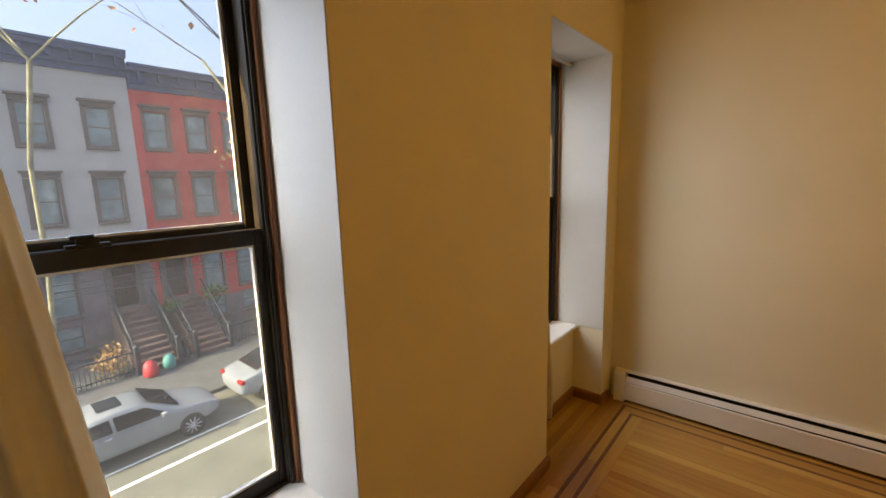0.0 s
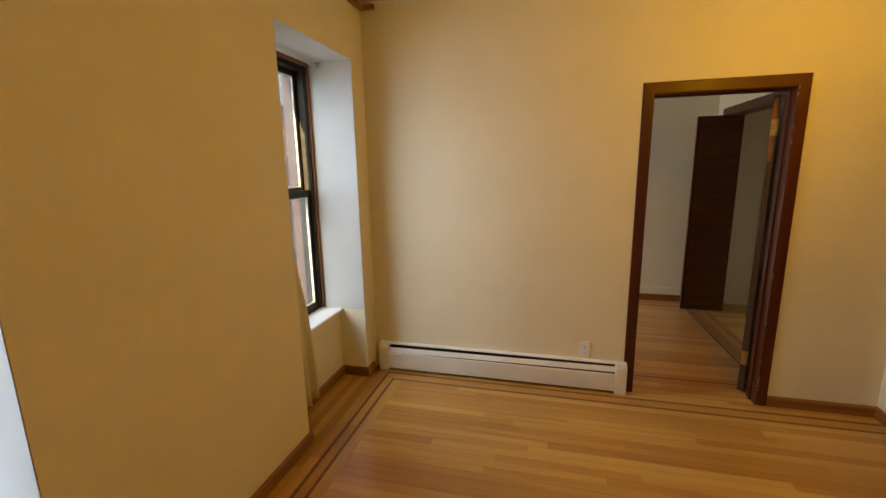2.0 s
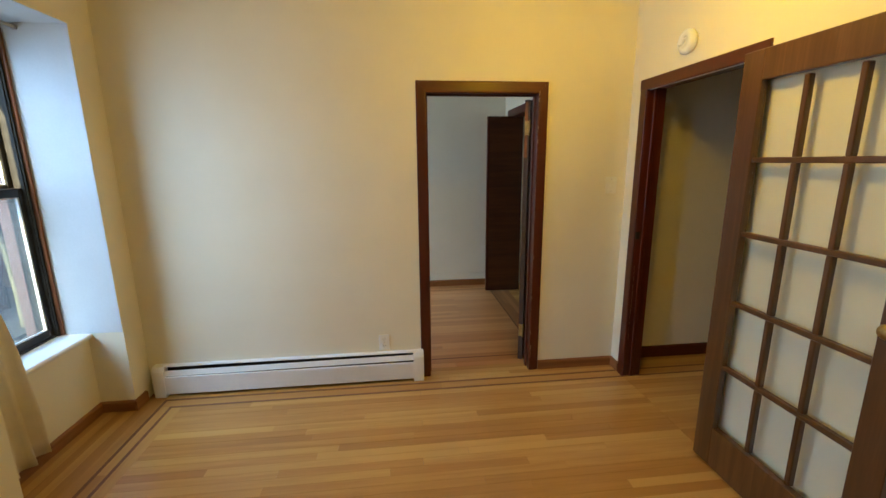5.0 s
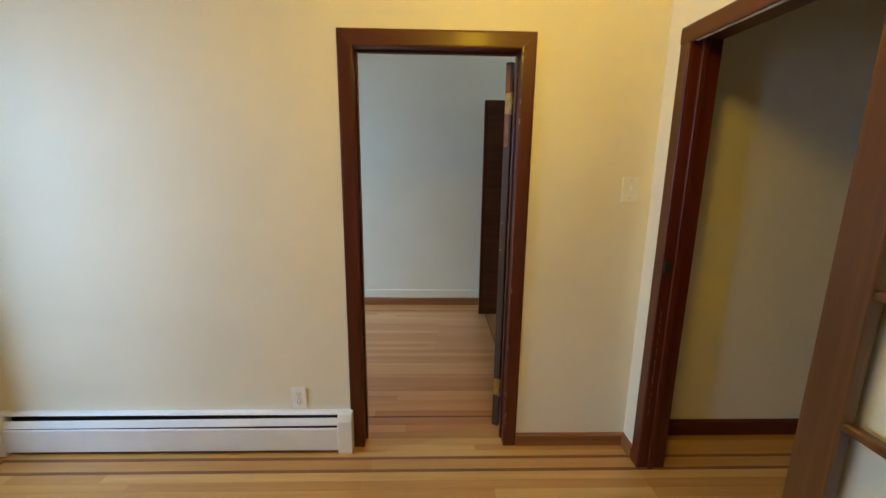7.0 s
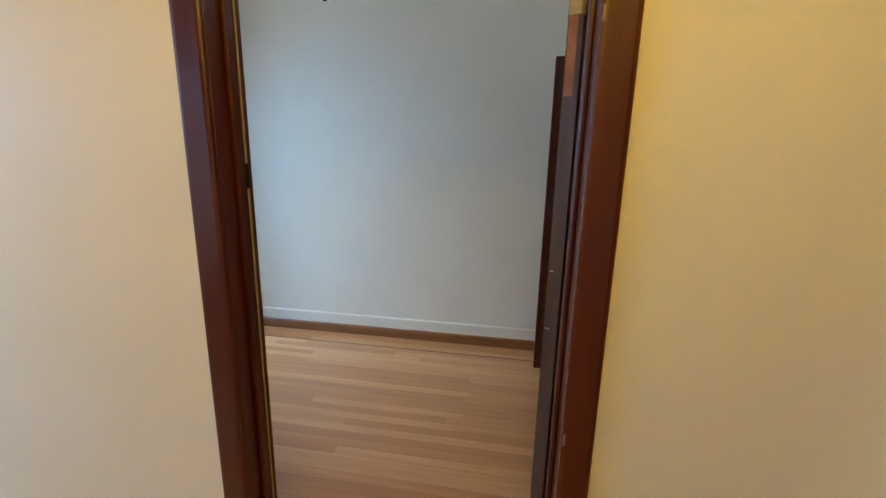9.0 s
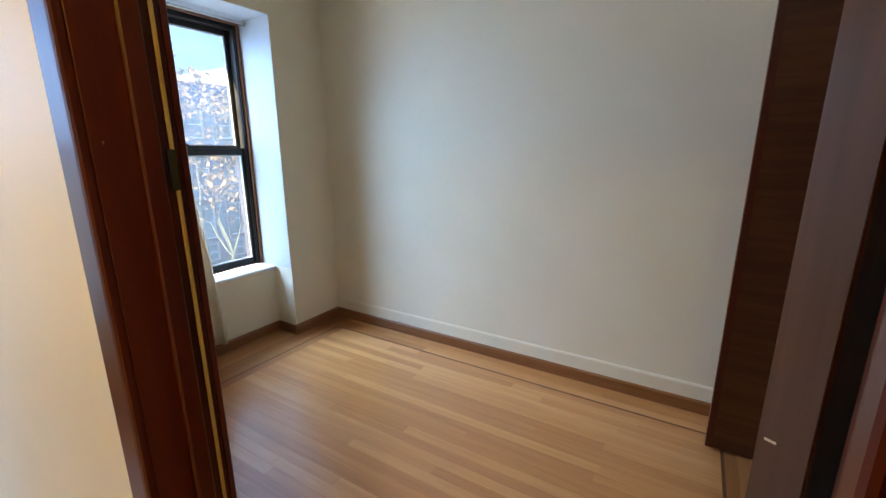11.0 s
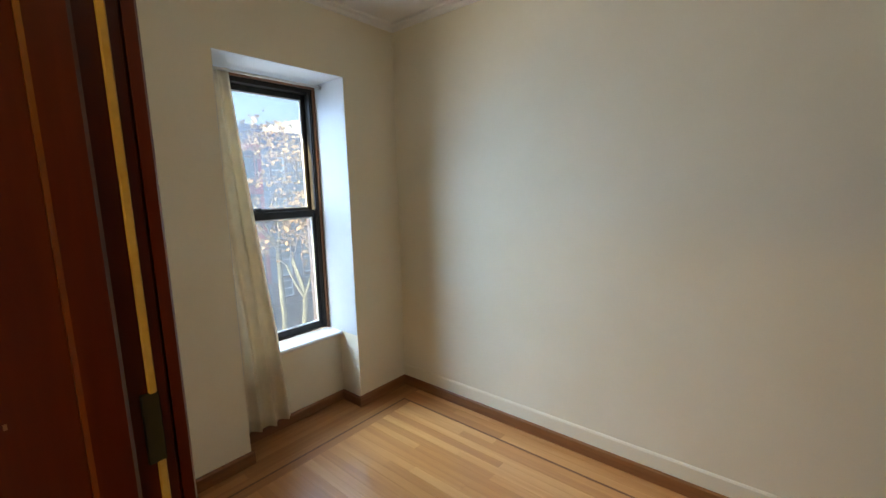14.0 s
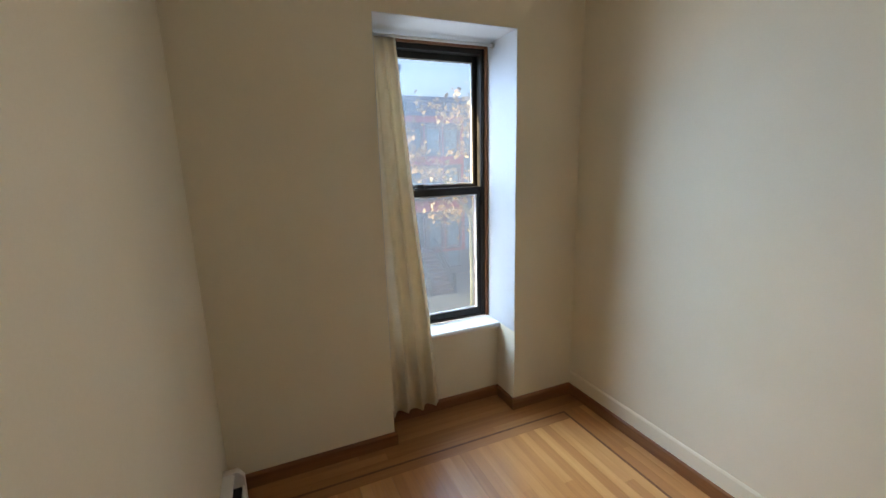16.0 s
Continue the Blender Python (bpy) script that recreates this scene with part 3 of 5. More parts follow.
# open door of the small room, swung back against the inside
door_leaf = thing("open_door", "dark brown wooden door standing open, seen along its hinge edge", "door", at=(2.690, DOOR_T + 0.058, 0.008))
part("leaf", boxes((0.0, 0.036, 0.003, 0.735, 0, 2.005), bevel=0.002), M_TRIM, door_leaf)
part("edge_strip", boxes((0.001, 0.035, -0.0005, 0.0028, 0.001, 2.004)), M_EDGE, door_leaf, "scuffed paler hinge edge")
for z in (0.2, 1.76):
    h = part("hinge", boxes((0.003, 0.030, -0.0025, -0.0006, z, z + 0.1), bevel=0.0006), M_BRASS, door_leaf, "old brass butt hinge")
    part("knuckle", cyl(bmesh.new(), (0.038, -0.004, z - 0.004), (0.038, -0.004, z + 0.104), 0.006, n=10), M_BRASS, h)
for sx in (-1,):
    kn = bmesh.new()
    lathe(kn, (0, 0), [(0.0, 0.0), (0.02, 0.0), (0.027, -0.012), (0.024, -0.026), (0.011, -0.034), (0.011, -0.05), (0.027, -0.052), (0.027, -0.057)], n=18)
    bmesh.ops.rotate(kn, verts=kn.verts, matrix=Matrix.Rotation(radians(-90), 3, "Y"))
    bmesh.ops.translate(kn, verts=kn.verts, vec=(-0.057, 0.67, 0.95))
    part("knob", kn, M_BRASS, door_leaf, "round brass knob")

part("scuff", boxes((0.006, 0.014, -0.0012, -0.0006, 1.206, 1.208), (0.003, 0.016, -0.0012, -0.0006, 1.0605, 1.0618)), M_BEAD, door_leaf, "pale scratch on the edge")
part("bare_patch", boxes((0.004, 0.024, -0.0012, -0.0006, 1.60, 1.76), (0.004, 0.024, -0.0012, -0.0006, 1.86, 1.99)), M_BASE, door_leaf, "bare orange wood where old paint is gone")
door_leaf.rotation_euler = (0, 0, radians(-28))

# closet opening in the small room, with a folded door
closet_frame = thing("closet_frame", "dark mahogany casing round the closet opening", "door frame", "", "structure")
part("casing", casing_leg(C1, R2_E, -1, 2.075, inner=-1, w=0.07, axis="y"), M_TRIM, closet_frame)
part("casing", casing_leg(C0, R2_E, -1, 2.075, inner=1, w=0.07, axis="y"), M_TRIM, closet_frame)
part("head_casing", casing_head(C0 - 0.07, C1 + 0.07, R2_E, -1, 2.075, w=0.085, axis="y"), M_TRIM_X, closet_frame)
part("jamb", boxes((R2_E, R2_E + 0.12, C1 - 0.02, C1 - 0.001, 0, 2.09)), M_TRIM, closet_frame)
part("jamb", boxes((R2_E, R2_E + 0.12, C0 + 0.001, C0 + 0.02, 0, 2.09)), M_TRIM, closet_frame)
part("head_jamb", boxes((R2_E, R2_E + 0.12, C0 + 0.02, C1 - 0.02, 2.075, 2.09)), M_TRIM_X, closet_frame)
bifold = thing("closet_door", "dark walnut veneer closet door folded open into the room", "closet door", at=(2.812, 1.962, 0.012))
part("panel", boxes((0, 0.42, 0.0, 0.03, 0, 2.07), bevel=0.002), M_VENEER, bifold)
part("edge_band", boxes((-0.0015, -0.0002, 0.001, 0.029, 0.002, 2.058)), M_BASE, bifold, "paler edge banding")
part("stile", boxes((0.001, 0.028, -0.0018, -0.0003, 0.002, 2.058)), M_TRIM, bifold, "reddish edge lipping")


# ---- glazed door folded back on the east wall ----
fd_frame = thing("glazed_door_frame", "dark stained wide door casing to the hall", "door frame", "", "structure")
part("casing", casing_leg(F1, R1_E, -1, 2.03, inner=-1, w=0.072, t=0.012, axis="y"), M_TRIM, fd_frame)
part("casing", casing_leg(F0, R1_E, -1, 2.03, inner=1, w=0.06, axis="y"), M_TRIM, fd_frame)
part("head_casing", casing_head(F0 - 0.06, F1 + 0.072, R1_E, -1, 2.03, w=0.07, t=0.0125, axis="y"), M_TRIM_X, fd_frame)
part("jamb", boxes((R1_E + 0.001, R1_E + 0.129, F1 + 0.001, F1 + 0.02, 0, 2.06), bevel=0.002), M_TRIM, fd_frame)
part("jamb", boxes((R1_E + 0.001, R1_E + 0.129, F0 - 0.02, F0 - 0.001, 0, 2.06), bevel=0.002), M_TRIM, fd_frame)
part("head_jamb", boxes((R1_E + 0.001, R1_E + 0.129, F0, F1, 2.04, 2.06), bevel=0.002), M_TRIM_X, fd_frame)
part("stop", boxes((R1_E + 0.040, R1_E + 0.068, F1 - 0.012, F1, 0, 2.04), bevel=0.003), M_TRIM, fd_frame)
part("white_strip", boxes((R1_E + 0.004, R1_E + 0.016, F0 + 0.01, F1 - 0.012, 2.029, 2.0395)), M_WHITE, fd_frame, "pale strip under the head")
part("strike_plate", boxes((R1_E - 0.004, R1_E + 0.024, F1 - 0.012, F1 - 0.0005, 1.045, 1.095), bevel=0.002), M_SLOT, fd_frame, "dark metal strike plate")

scuffs = bmesh.new()
rng = random.Random(9)
for x, z0, z1 in ((R1_E + 0.052, 1.30, 1.62), (R1_E + 0.056, 1.72, 1.78), (R1_E + 0.012, 0.30, 0.85)):
    z = z0
    while z < z1:                               # long rubbed scratches, broken up
        h = rng.uniform(0.01, 0.05)
        x2 = x + rng.gauss(0, 0.0012)
        bm_box(scuffs, x2, x2 + rng.uniform(0.001, 0.0026), F1 - 0.0012, F1 + 0.0004, z, min(z + h, z1))
        z += h + rng.uniform(0.004, 0.03)
part("scuff", scuffs, M_CHIP, fd_frame, "pale rubbed scratches")

LX0, LX1 = 3.335, 3.372
LY0, LY1 = -1.848, -1.022
glazed = thing("glazed_door", "dark stained door with fifteen glass panes, folded back against the wall", "door", at=(LX0, LY1, 0.012))


def lb(y0, y1, z0, z1, x0=0.0, x1=LX1 - LX0, **k):
    return boxes((x0, x1, y0 - LY1, y1 - LY1, z0 - 0.012, z1 - 0.012), **k)


ST = 0.108
GZ = [0.230 + 0.338 * k for k in range(6)]
gy0, gy1 = LY0 + ST, LY1 - ST
GY = [gy1 - (gy1 - gy0) * k / 3 for k in range(4)]
part("stile", lb(LY1 - ST, LY1, 0.012, 2.05, bevel=0.003), M_FRENCH, glazed)
part("stile", lb(LY0, LY0 + ST, 0.012, 2.05, bevel=0.003), M_FRENCH, glazed)
part("top_rail", lb(gy0, gy1, GZ[5], 2.05, bevel=0.003), M_FRENCH, glazed)
part("bottom_rail", lb(gy0, gy1, 0.012, GZ[0], bevel=0.003), M_FRENCH, glazed)
for z in GZ[1:5]:
    part("cross_muntin", lb(gy0, gy1, z - 0.012, z + 0.012, 0.004, 0.033, bevel=0.004), M_FRENCH, glazed)
for y in GY[1:3]:
    for za, zb in zip(GZ, GZ[1:]):
        part("muntin", lb(y - 0.012, y + 0.012, za + 0.0115, zb - 0.0115, 0.004, 0.033, bevel=0.004), M_FRENCH, glazed)
for ya, yb in zip(GY[1:], GY):
    for za, zb in zip(GZ, GZ[1:]):
        p = part("pane", lb(ya + 0.006, yb - 0.006, za + 0.006, zb - 0.006, 0.0165, 0.0195), M_DOORGLASS, glazed)
        p.visible_shadow = False
kn = bmesh.new()
lathe(kn, (0, 0), [(0.0, 0.0), (0.018, 0.0), (0.026, -0.012), (0.024, -0.026), (0.011, -0.034), (0.010, -0.05), (0.026, -0.052), (0.026, -0.058)], n=18)
bmesh.ops.rotate(kn, verts=kn.verts, matrix=Matrix.Rotation(radians(-90), 3, "Y"))
bmesh.ops.translate(kn, verts=kn.verts, vec=(-0.058, -0.772, 1.03))
part("knob", kn, M_BRASS, glazed, "round aged brass knob")


# ---- baseboard heaters ----
def heater(length, label, cap=0.075, blade=True):
    """A hydronic baseboard heater along +x, its back at y 0 and its front towards -y."""
    root = thing("baseboard_heater", label, "heater", "baseboard heaters")
    d, h = 0.066, 0.222
    # sheet-steel front with a rolled top edge, hung clear of the floor
    prof = [(-d + 0.004, 0.020), (-d, 0.024), (-d, 0.146), (-d + 0.005, 0.153), (-d + 0.008, 0.151), (-d + 0.005, 0.145), (-d + 0.005, 0.024)]
    part("front_panel", extrude_profile(bmesh.new(), prof, "x", cap - 0.01, length - cap + 0.01), M_WHITE, root)
    hood = [(0, h), (-0.030, h), (-0.038, h - 0.006), (-0.036, h - 0.009), (-0.029, h - 0.004), (-0.003, h - 0.004), (-0.003, 0.02), (0, 0.02)]
    part("back_hood", extrude_profile(bmesh.new(), hood, "x", cap - 0.01, length - cap + 0.01), M_WHITE, root)
    damper = [(-d + 0.008, 0.156), (-d + 0.005, 0.160), (-0.043, 0.193), (-0.040, 0.190)]
    bm = extrude_profile(bmesh.new(), damper, "x", cap, length - cap)
    for v in bm.verts:                          # hangs a little askew
        v.co.z += 0.009 * (v.co.x / length - 0.3)
        v.co.y += 0.004 * (v.co.x / length - 0.3)
    if blade:
        part("damper", bm, M_WHITE, root, "hinged damper blade")
    # near-black block and sheet paint the shade seen through the slots
    part("shade_core", boxes((cap - 0.005, length - cap + 0.005, -0.056, -0.006, 0.05, 0.146)), M_SLOT, root, "black block for the shaded element inside")
    part("shade_back", boxes((cap - 0.005, length - cap + 0.005, -0.006, -0.0035, 0.03, 0.216)), M_SLOT, root, "black sheet for the shade inside the casing")
    for a in (0, length - cap):
        bm = bmesh.new()
        pr = [(0, 0.0), (-d - 0.003, 0.0), (-d - 0.003, 0.190), (-d + 0.012, h - 0.003), (-0.045, h + 0.004), (0, h + 0.004)]
        extrude_profile(bm, pr, "x", a, a + cap)
        bmesh.ops.bevel(bm, geom=bm.edges[:], offset=0.003, segments=2, profile=0.5, affect="EDGES")
        part("end_cap", bm, M_WHITE, root, "slightly yellowed end cap")
    return root


h1 = heater(1.865, "long white metal baseboard heater under the front room wall")
h1.matrix_world = pose(0.048, -0.001, 0)
h2 = heater(1.35, "white metal baseboard heater on the small room wall", cap=0.035, blade=False)
h2.matrix_world = pose(1.495, DOOR_T + 0.001, 0, 0, 0, 180) @ Matrix.Diagonal((1, 1.3, 1.04, 1))


# ---- outlet, switch, smoke alarm ----
outlet = thing("wall_outlet", "white duplex power outlet low on the wall", "outlet", at=(1.628, 0, 0.293))
part("cover_plate", boxes((-0.038, 0.038, -0.006, 0, -0.060, 0.060), bevel=0.003, seg=2), M_PLASTIC, outlet)
for z in (-0.026, 0.026):
    r = part("receptacle", boxes((-0.017, 0.017, -0.0085, -0.0062, z - 0.017, z + 0.017), bevel=0.002), M_PLASTIC, outlet)
    part("slot", boxes((-0.009, -0.006, -0.0092, -0.0086, z - 0.002, z + 0.008), (0.006, 0.009, -0.0092, -0.0086, z - 0.002, z + 0.008), (-0.002, 0.002, -0.0092, -0.0086, z - 0.012, z - 0.007)), M_SLOT, r)
part("screw", cyl(bmesh.new(), (0, -0.0062, 0), (0, -0.0075, 0), 0.0035, n=10), M_NICKEL, outlet)

switch = thing("light_switch", "ivory toggle light switch on the wall", "light switch", at=(3.293, 0, 1.409))
part("cover_plate", boxes((-0.042, 0.042, -0.006, 0, -0.060, 0.060), bevel=0.003, seg=2), M_IVORY, switch)
part("toggle", boxes((-0.004, 0.004, -0.019, -0.006, -0.004, 0.012), bevel=0.0015), M_IVORY, switch)
for z in (-0.042, 0.042):
    part("screw", cyl(bmesh.new(), (0, -0.006, z), (0, -0.0072, z), 0.003, n=10), M_NICKEL, switch)

alarm = thing("smoke_alarm", "round white plastic smoke alarm high on the wall", "smoke alarm", at=(R1_E, -0.552, 2.225))
bm = bmesh.new()
lathe(bm, (0, 0), [(0.058, 0.0), (0.062, -0.012), (0.066, -0.014), (0.066, -0.028), (0.056, -0.040), (0.036, -0.045), (0.034, -0.042), (0.0, -0.043)], n=32)
bmesh.ops.rotate(bm, verts=bm.verts, matrix=Matrix.Rotation(radians(90), 3, "Y"))
part("body", bm, M_PLASTIC, alarm)
for k, (y, z) in enumerate(((0.024, -0.016), (-0.014, 0.022))):
    part("vent_slot", boxes((-0.0475, -0.0435, y - 0.012, y + 0.012, z - 0.004, z + 0.004), bevel=0.001), M_BEAD, alarm, "grey sensor slot")
part("test_button", cyl(bmesh.new(), (-0.043, 0.0, 0.0), (-0.049, 0.0, 0.0), 0.011, n=14), M_PLASTIC, alarm)

# ceiling bulb holder of the front room (above the line of sight) carries the lamp
fixture = thing("ceiling_light", "simple ceiling light with a white porcelain holder", "ceiling light", at=(2.62, -1.26, CEIL))
part("holder", lathe(bmesh.new(), (0, 0), [(0.06, 0.0), (0.06, -0.02), (0.045, -0.05), (0.03, -0.08), (0.024, -0.14), (0.0, -0.14)], n=20), M_WHITE, fixture)


# ---- ceiling fan ----
def ceiling_fan(cx, cy, first):
    root = thing("ceiling_fan", "dark bronze ceiling fan with three blades and a frosted bowl light", "ceiling fan", at=(cx, cy, CEIL))
    part("canopy", lathe(bmesh.new(), (0, 0), [(0.055, 0.0), (0.068, -0.012), (0.068, -0.035), (0.052, -0.07), (0.048, -0.085)], n=28), M_FAN, root)
    part("downrod", cyl(bmesh.new(), (0, 0, -0.08), (0, 0, -0.205), 0.044, n=20), M_FAN, root)
    part("motor", lathe(bmesh.new(), (0, 0), [(0.03, -0.188), (0.06, -0.19), (0.086, -0.202), (0.090, -0.212), (0.090, -0.248), (0.075, -0.254), (0.07, -0.266)], n=32), M_FAN, root)
    kit = part("light_kit", lathe(bmesh.new(), (0, 0), [(0.07, -0.262), (0.090, -0.268), (0.092, -0.318), (0.086, -0.325)], n=32), M_FAN, root)
    part("bowl", lathe(bmesh.new(), (0, 0), [(0.086, -0.321), (0.091, -0.330), (0.091, -0.375), (0.084, -0.402), (0.064, -0.420), (0.03, -0.428), (0.0, -0.430)], n=32), M_OPAL, kit, "unlit frosted glass bowl")
    for k in range(3):
        a = radians(first + 120 * k)
        bm = bmesh.new()
        pts = [(0.125, -0.046), (0.535, -0.064), (0.552, -0.050), (0.545, 0.05), (0.53, 0.062), (0.125, 0.046)]
        lower = [bm.verts.new((u, v, -0.004)) for u, v in pts]
        upper = [bm.verts.new((u, v, 0.004)) for u, v in pts]
        bm.faces.new(lower[::-1])
        bm.faces.new(upper)
        for i in range(len(pts)):
            bm.faces.new((lower[i], lower[(i + 1) % len(pts)], upper[(i + 1) % len(pts)], upper[i]))
        turn = Matrix.Translation((0, 0, -0.230)) @ Matrix.Rotation(a, 4, "Z") @ Matrix.Rotation(radians(-11), 4, "X")
        bmesh.ops.transform(bm, matrix=turn, verts=bm.verts)
        bl = part("blade", bm, M_FAN, root)
        br = boxes((0.085, 0.20, -0.022, 0.022, -0.012, -0.005), bevel=0.002)
        bmesh.ops.transform(br, matrix=turn, verts=br.verts)
        part("bracket", br, M_FAN, bl)
    for dx, dy in ((-0.078, -0.055), (0.064, 0.07)):
        bm = bmesh.new()
        cyl(bm, (dx * 1.08, dy * 1.08, -0.305), (dx * 1.08, dy * 1.08, -0.545), 0.0016, n=6)
        ch = part("pull_chain", bm, M_FAN, root, "thin beaded pull chain")
        part("pull_knob", lathe(bmesh.new(), (dx * 1.08, dy * 1.08), [(0.002, -0.535), (0.012, -0.542), (0.015, -0.551), (0.011, -0.561), (0.003, -0.566)], n=14), M_FAN, ch)
    return root


ceiling_fan(1.565, 1.225, 200)


# ---- the street outside ----
ST_Z = -5.6
M_ASPHALT = surface("asphalt", (0.14, 0.128, 0.095), (0.20, 0.185, 0.14), scale=1.2, rough=0.85, bump=0.4, fine=40)
M_CONCRETE = surface("pavement_concrete", (0.075, 0.072, 0.068), (0.13, 0.125, 0.117), scale=1.5, rough=0.9, bump=0.3, fine=30)
M_LINE = surface("road_paint", (0.55, 0.54, 0.50), (0.75, 0.74, 0.70), scale=6, rough=0.8, bump=0.2)
M_GREYHOUSE = surface("grey_stucco", (0.36, 0.34, 0.325), (0.45, 0.425, 0.405), scale=1.2, rough=0.9, bump=0.3, fine=25)
M_REDHOUSE = surface("red_painted_brick", (0.46, 0.035, 0.03), (0.60, 0.07, 0.06), scale=2.0, rough=0.8, bump=0.3, fine=25)
M_MAUVE = surface("mauve_brown_stone", (0.15, 0.115, 0.115), (0.22, 0.175, 0.17), scale=1.6, rough=0.9, bump=0.3, fine=25)
M_BLUEHOUSE = surface("blue_grey_paint", (0.15, 0.19, 0.23), (0.21, 0.26, 0.30), scale=2.0, rough=0.8, bump=0.3, fine=25)
M_TANHOUSE = surface("tan_stone", (0.30, 0.24, 0.18), (0.40, 0.33, 0.25), scale=2.0, rough=0.9, bump=0.3, fine=25)
M_TRIMSTONE = surface("brown_trim_stone", (0.10, 0.07, 0.062), (0.16, 0.115, 0.10), scale=4, rough=0.85, bump=0.3)
M_CORNICE = surface("dark_slate_cornice", (0.014, 0.038, 0.11), (0.035, 0.07, 0.16), scale=4, rough=0.6, bump=0.3)
M_DARKWOOD = surface("dark_house_door", (0.05, 0.025, 0.018), (0.09, 0.045, 0.03), scale=6, rough=0.5, bump=0.2)
# pale blue base colour paints the sky's reflection into the glass
M_HOUSEGLASS = surface("sky_toned_glass", (0.09, 0.14, 0.155), (0.22, 0.30, 0.315), scale=1.6, rough=0.06, bump=0.02, spec=0.9, rvar=0.03)
M_SASHPAINT = surface("house_sash_paint", (0.05, 0.06, 0.07), (0.10, 0.11, 0.12), scale=6, rough=0.5, bump=0.1)
M_WHITESASH = surface("white_house_sash", (0.7, 0.7, 0.68), (0.8, 0.8, 0.78), scale=6, rough=0.5, bump=0.1)
M_IRON = surface("black_iron", (0.02, 0.022, 0.025), (0.05, 0.052, 0.055), scale=12, rough=0.5, bump=0.2)
M_CARPAINT = surface("silver_white_car_paint", (0.21, 0.222, 0.23), (0.27, 0.282, 0.29), scale=0.8, rough=0.16, bump=0.0, spec=0.6, rvar=0.03)
M_CARGLASS = surface("car_glass", (0.012, 0.014, 0.016), (0.02, 0.024, 0.028), scale=2, rough=0.05, bump=0.0, spec=0.8, rvar=0.02)
M_TYRE = surface("tyre_rubber", (0.015, 0.015, 0.015), (0.03, 0.03, 0.03), scale=20, rough=0.8, bump=0.2)
M_RIM = surface("alloy_rim", (0.45, 0.45, 0.46), (0.6, 0.6, 0.61), scale=10, rough=0.3, metal=0.8, bump=0.05)
M_REDLAMP = surface("red_tail_lamp", (0.35, 0.01, 0.01), (0.45, 0.02, 0.015), scale=10, rough=0.15, bump=0.0)
M_BARK = surface("mottled_plane_bark", (0.13, 0.11, 0.06), (0.38, 0.33, 0.19), scale=5, rough=0.9, bump=0.8, fine=40, dist=0.01)
M_TWIG = surface("grey_twig_bark", (0.05, 0.042, 0.036), (0.10, 0.085, 0.07), scale=7, rough=0.9, bump=0.5)
M_LEAF_GOLD = surface("golden_autumn_leaves", (0.40, 0.19, 0.055), (0.54, 0.32, 0.12), scale=2.5, rough=0.6, bump=0.1, spec=0.3)
M_LEAF_RUST = surface("rust_autumn_leaves", (0.36, 0.12, 0.04), (0.52, 0.24, 0.10), scale=2.5, rough=0.6, bump=0.1, spec=0.3)
M_LEAF_GREEN = surface("green_leaves", (0.05, 0.10, 0.025), (0.12, 0.18, 0.05), scale=3, rough=0.6, bump=0.1, spec=0.3)
M_RED = surface("red_plastic", (0.6, 0.03, 0.03), (0.7, 0.05, 0.06), scale=4, rough=0.5, bump=0.1)
M_TEAL = surface("teal_plastic", (0.05, 0.30, 0.25), (0.08, 0.38, 0.32), scale=4, rough=0.5, bump=0.1)

setting("ground", boxes((-400, 300, -400, 400, ST_Z - 0.5, ST_Z - 0.15)), M_CONCRETE, "flat city ground", "ground")
setting("road", boxes((-14.2, -5.2, -200, 200, ST_Z - 0.15, ST_Z)), M_ASPHALT, "sunlit asphalt street", "road")
setting("pavement_far", boxes((-21.5, -14.2, -200, 200, ST_Z - 0.15, ST_Z + 0.14)), M_CONCRETE, "concrete pavement on the far side of the street", "pavement")
setting("pavement_near", boxes((-5.2, -0.55, -200, 200, ST_Z - 0.15, ST_Z + 0.14)), M_CONCRETE, "concrete pavement below the windows", "pavement")
lines = thing("road_marking", "worn white painted lane lines on the asphalt", "road marking", "", "structure")
part("line", boxes((-11.10, -10.96, -40, 60, ST_Z + 0.001, ST_Z + 0.004)), M_LINE, lines)
part("line", boxes((-11.95, -11.87, -40, 60, ST_Z + 0.001, ST_Z + 0.004)), M_LINE, lines)

HX = -21.5


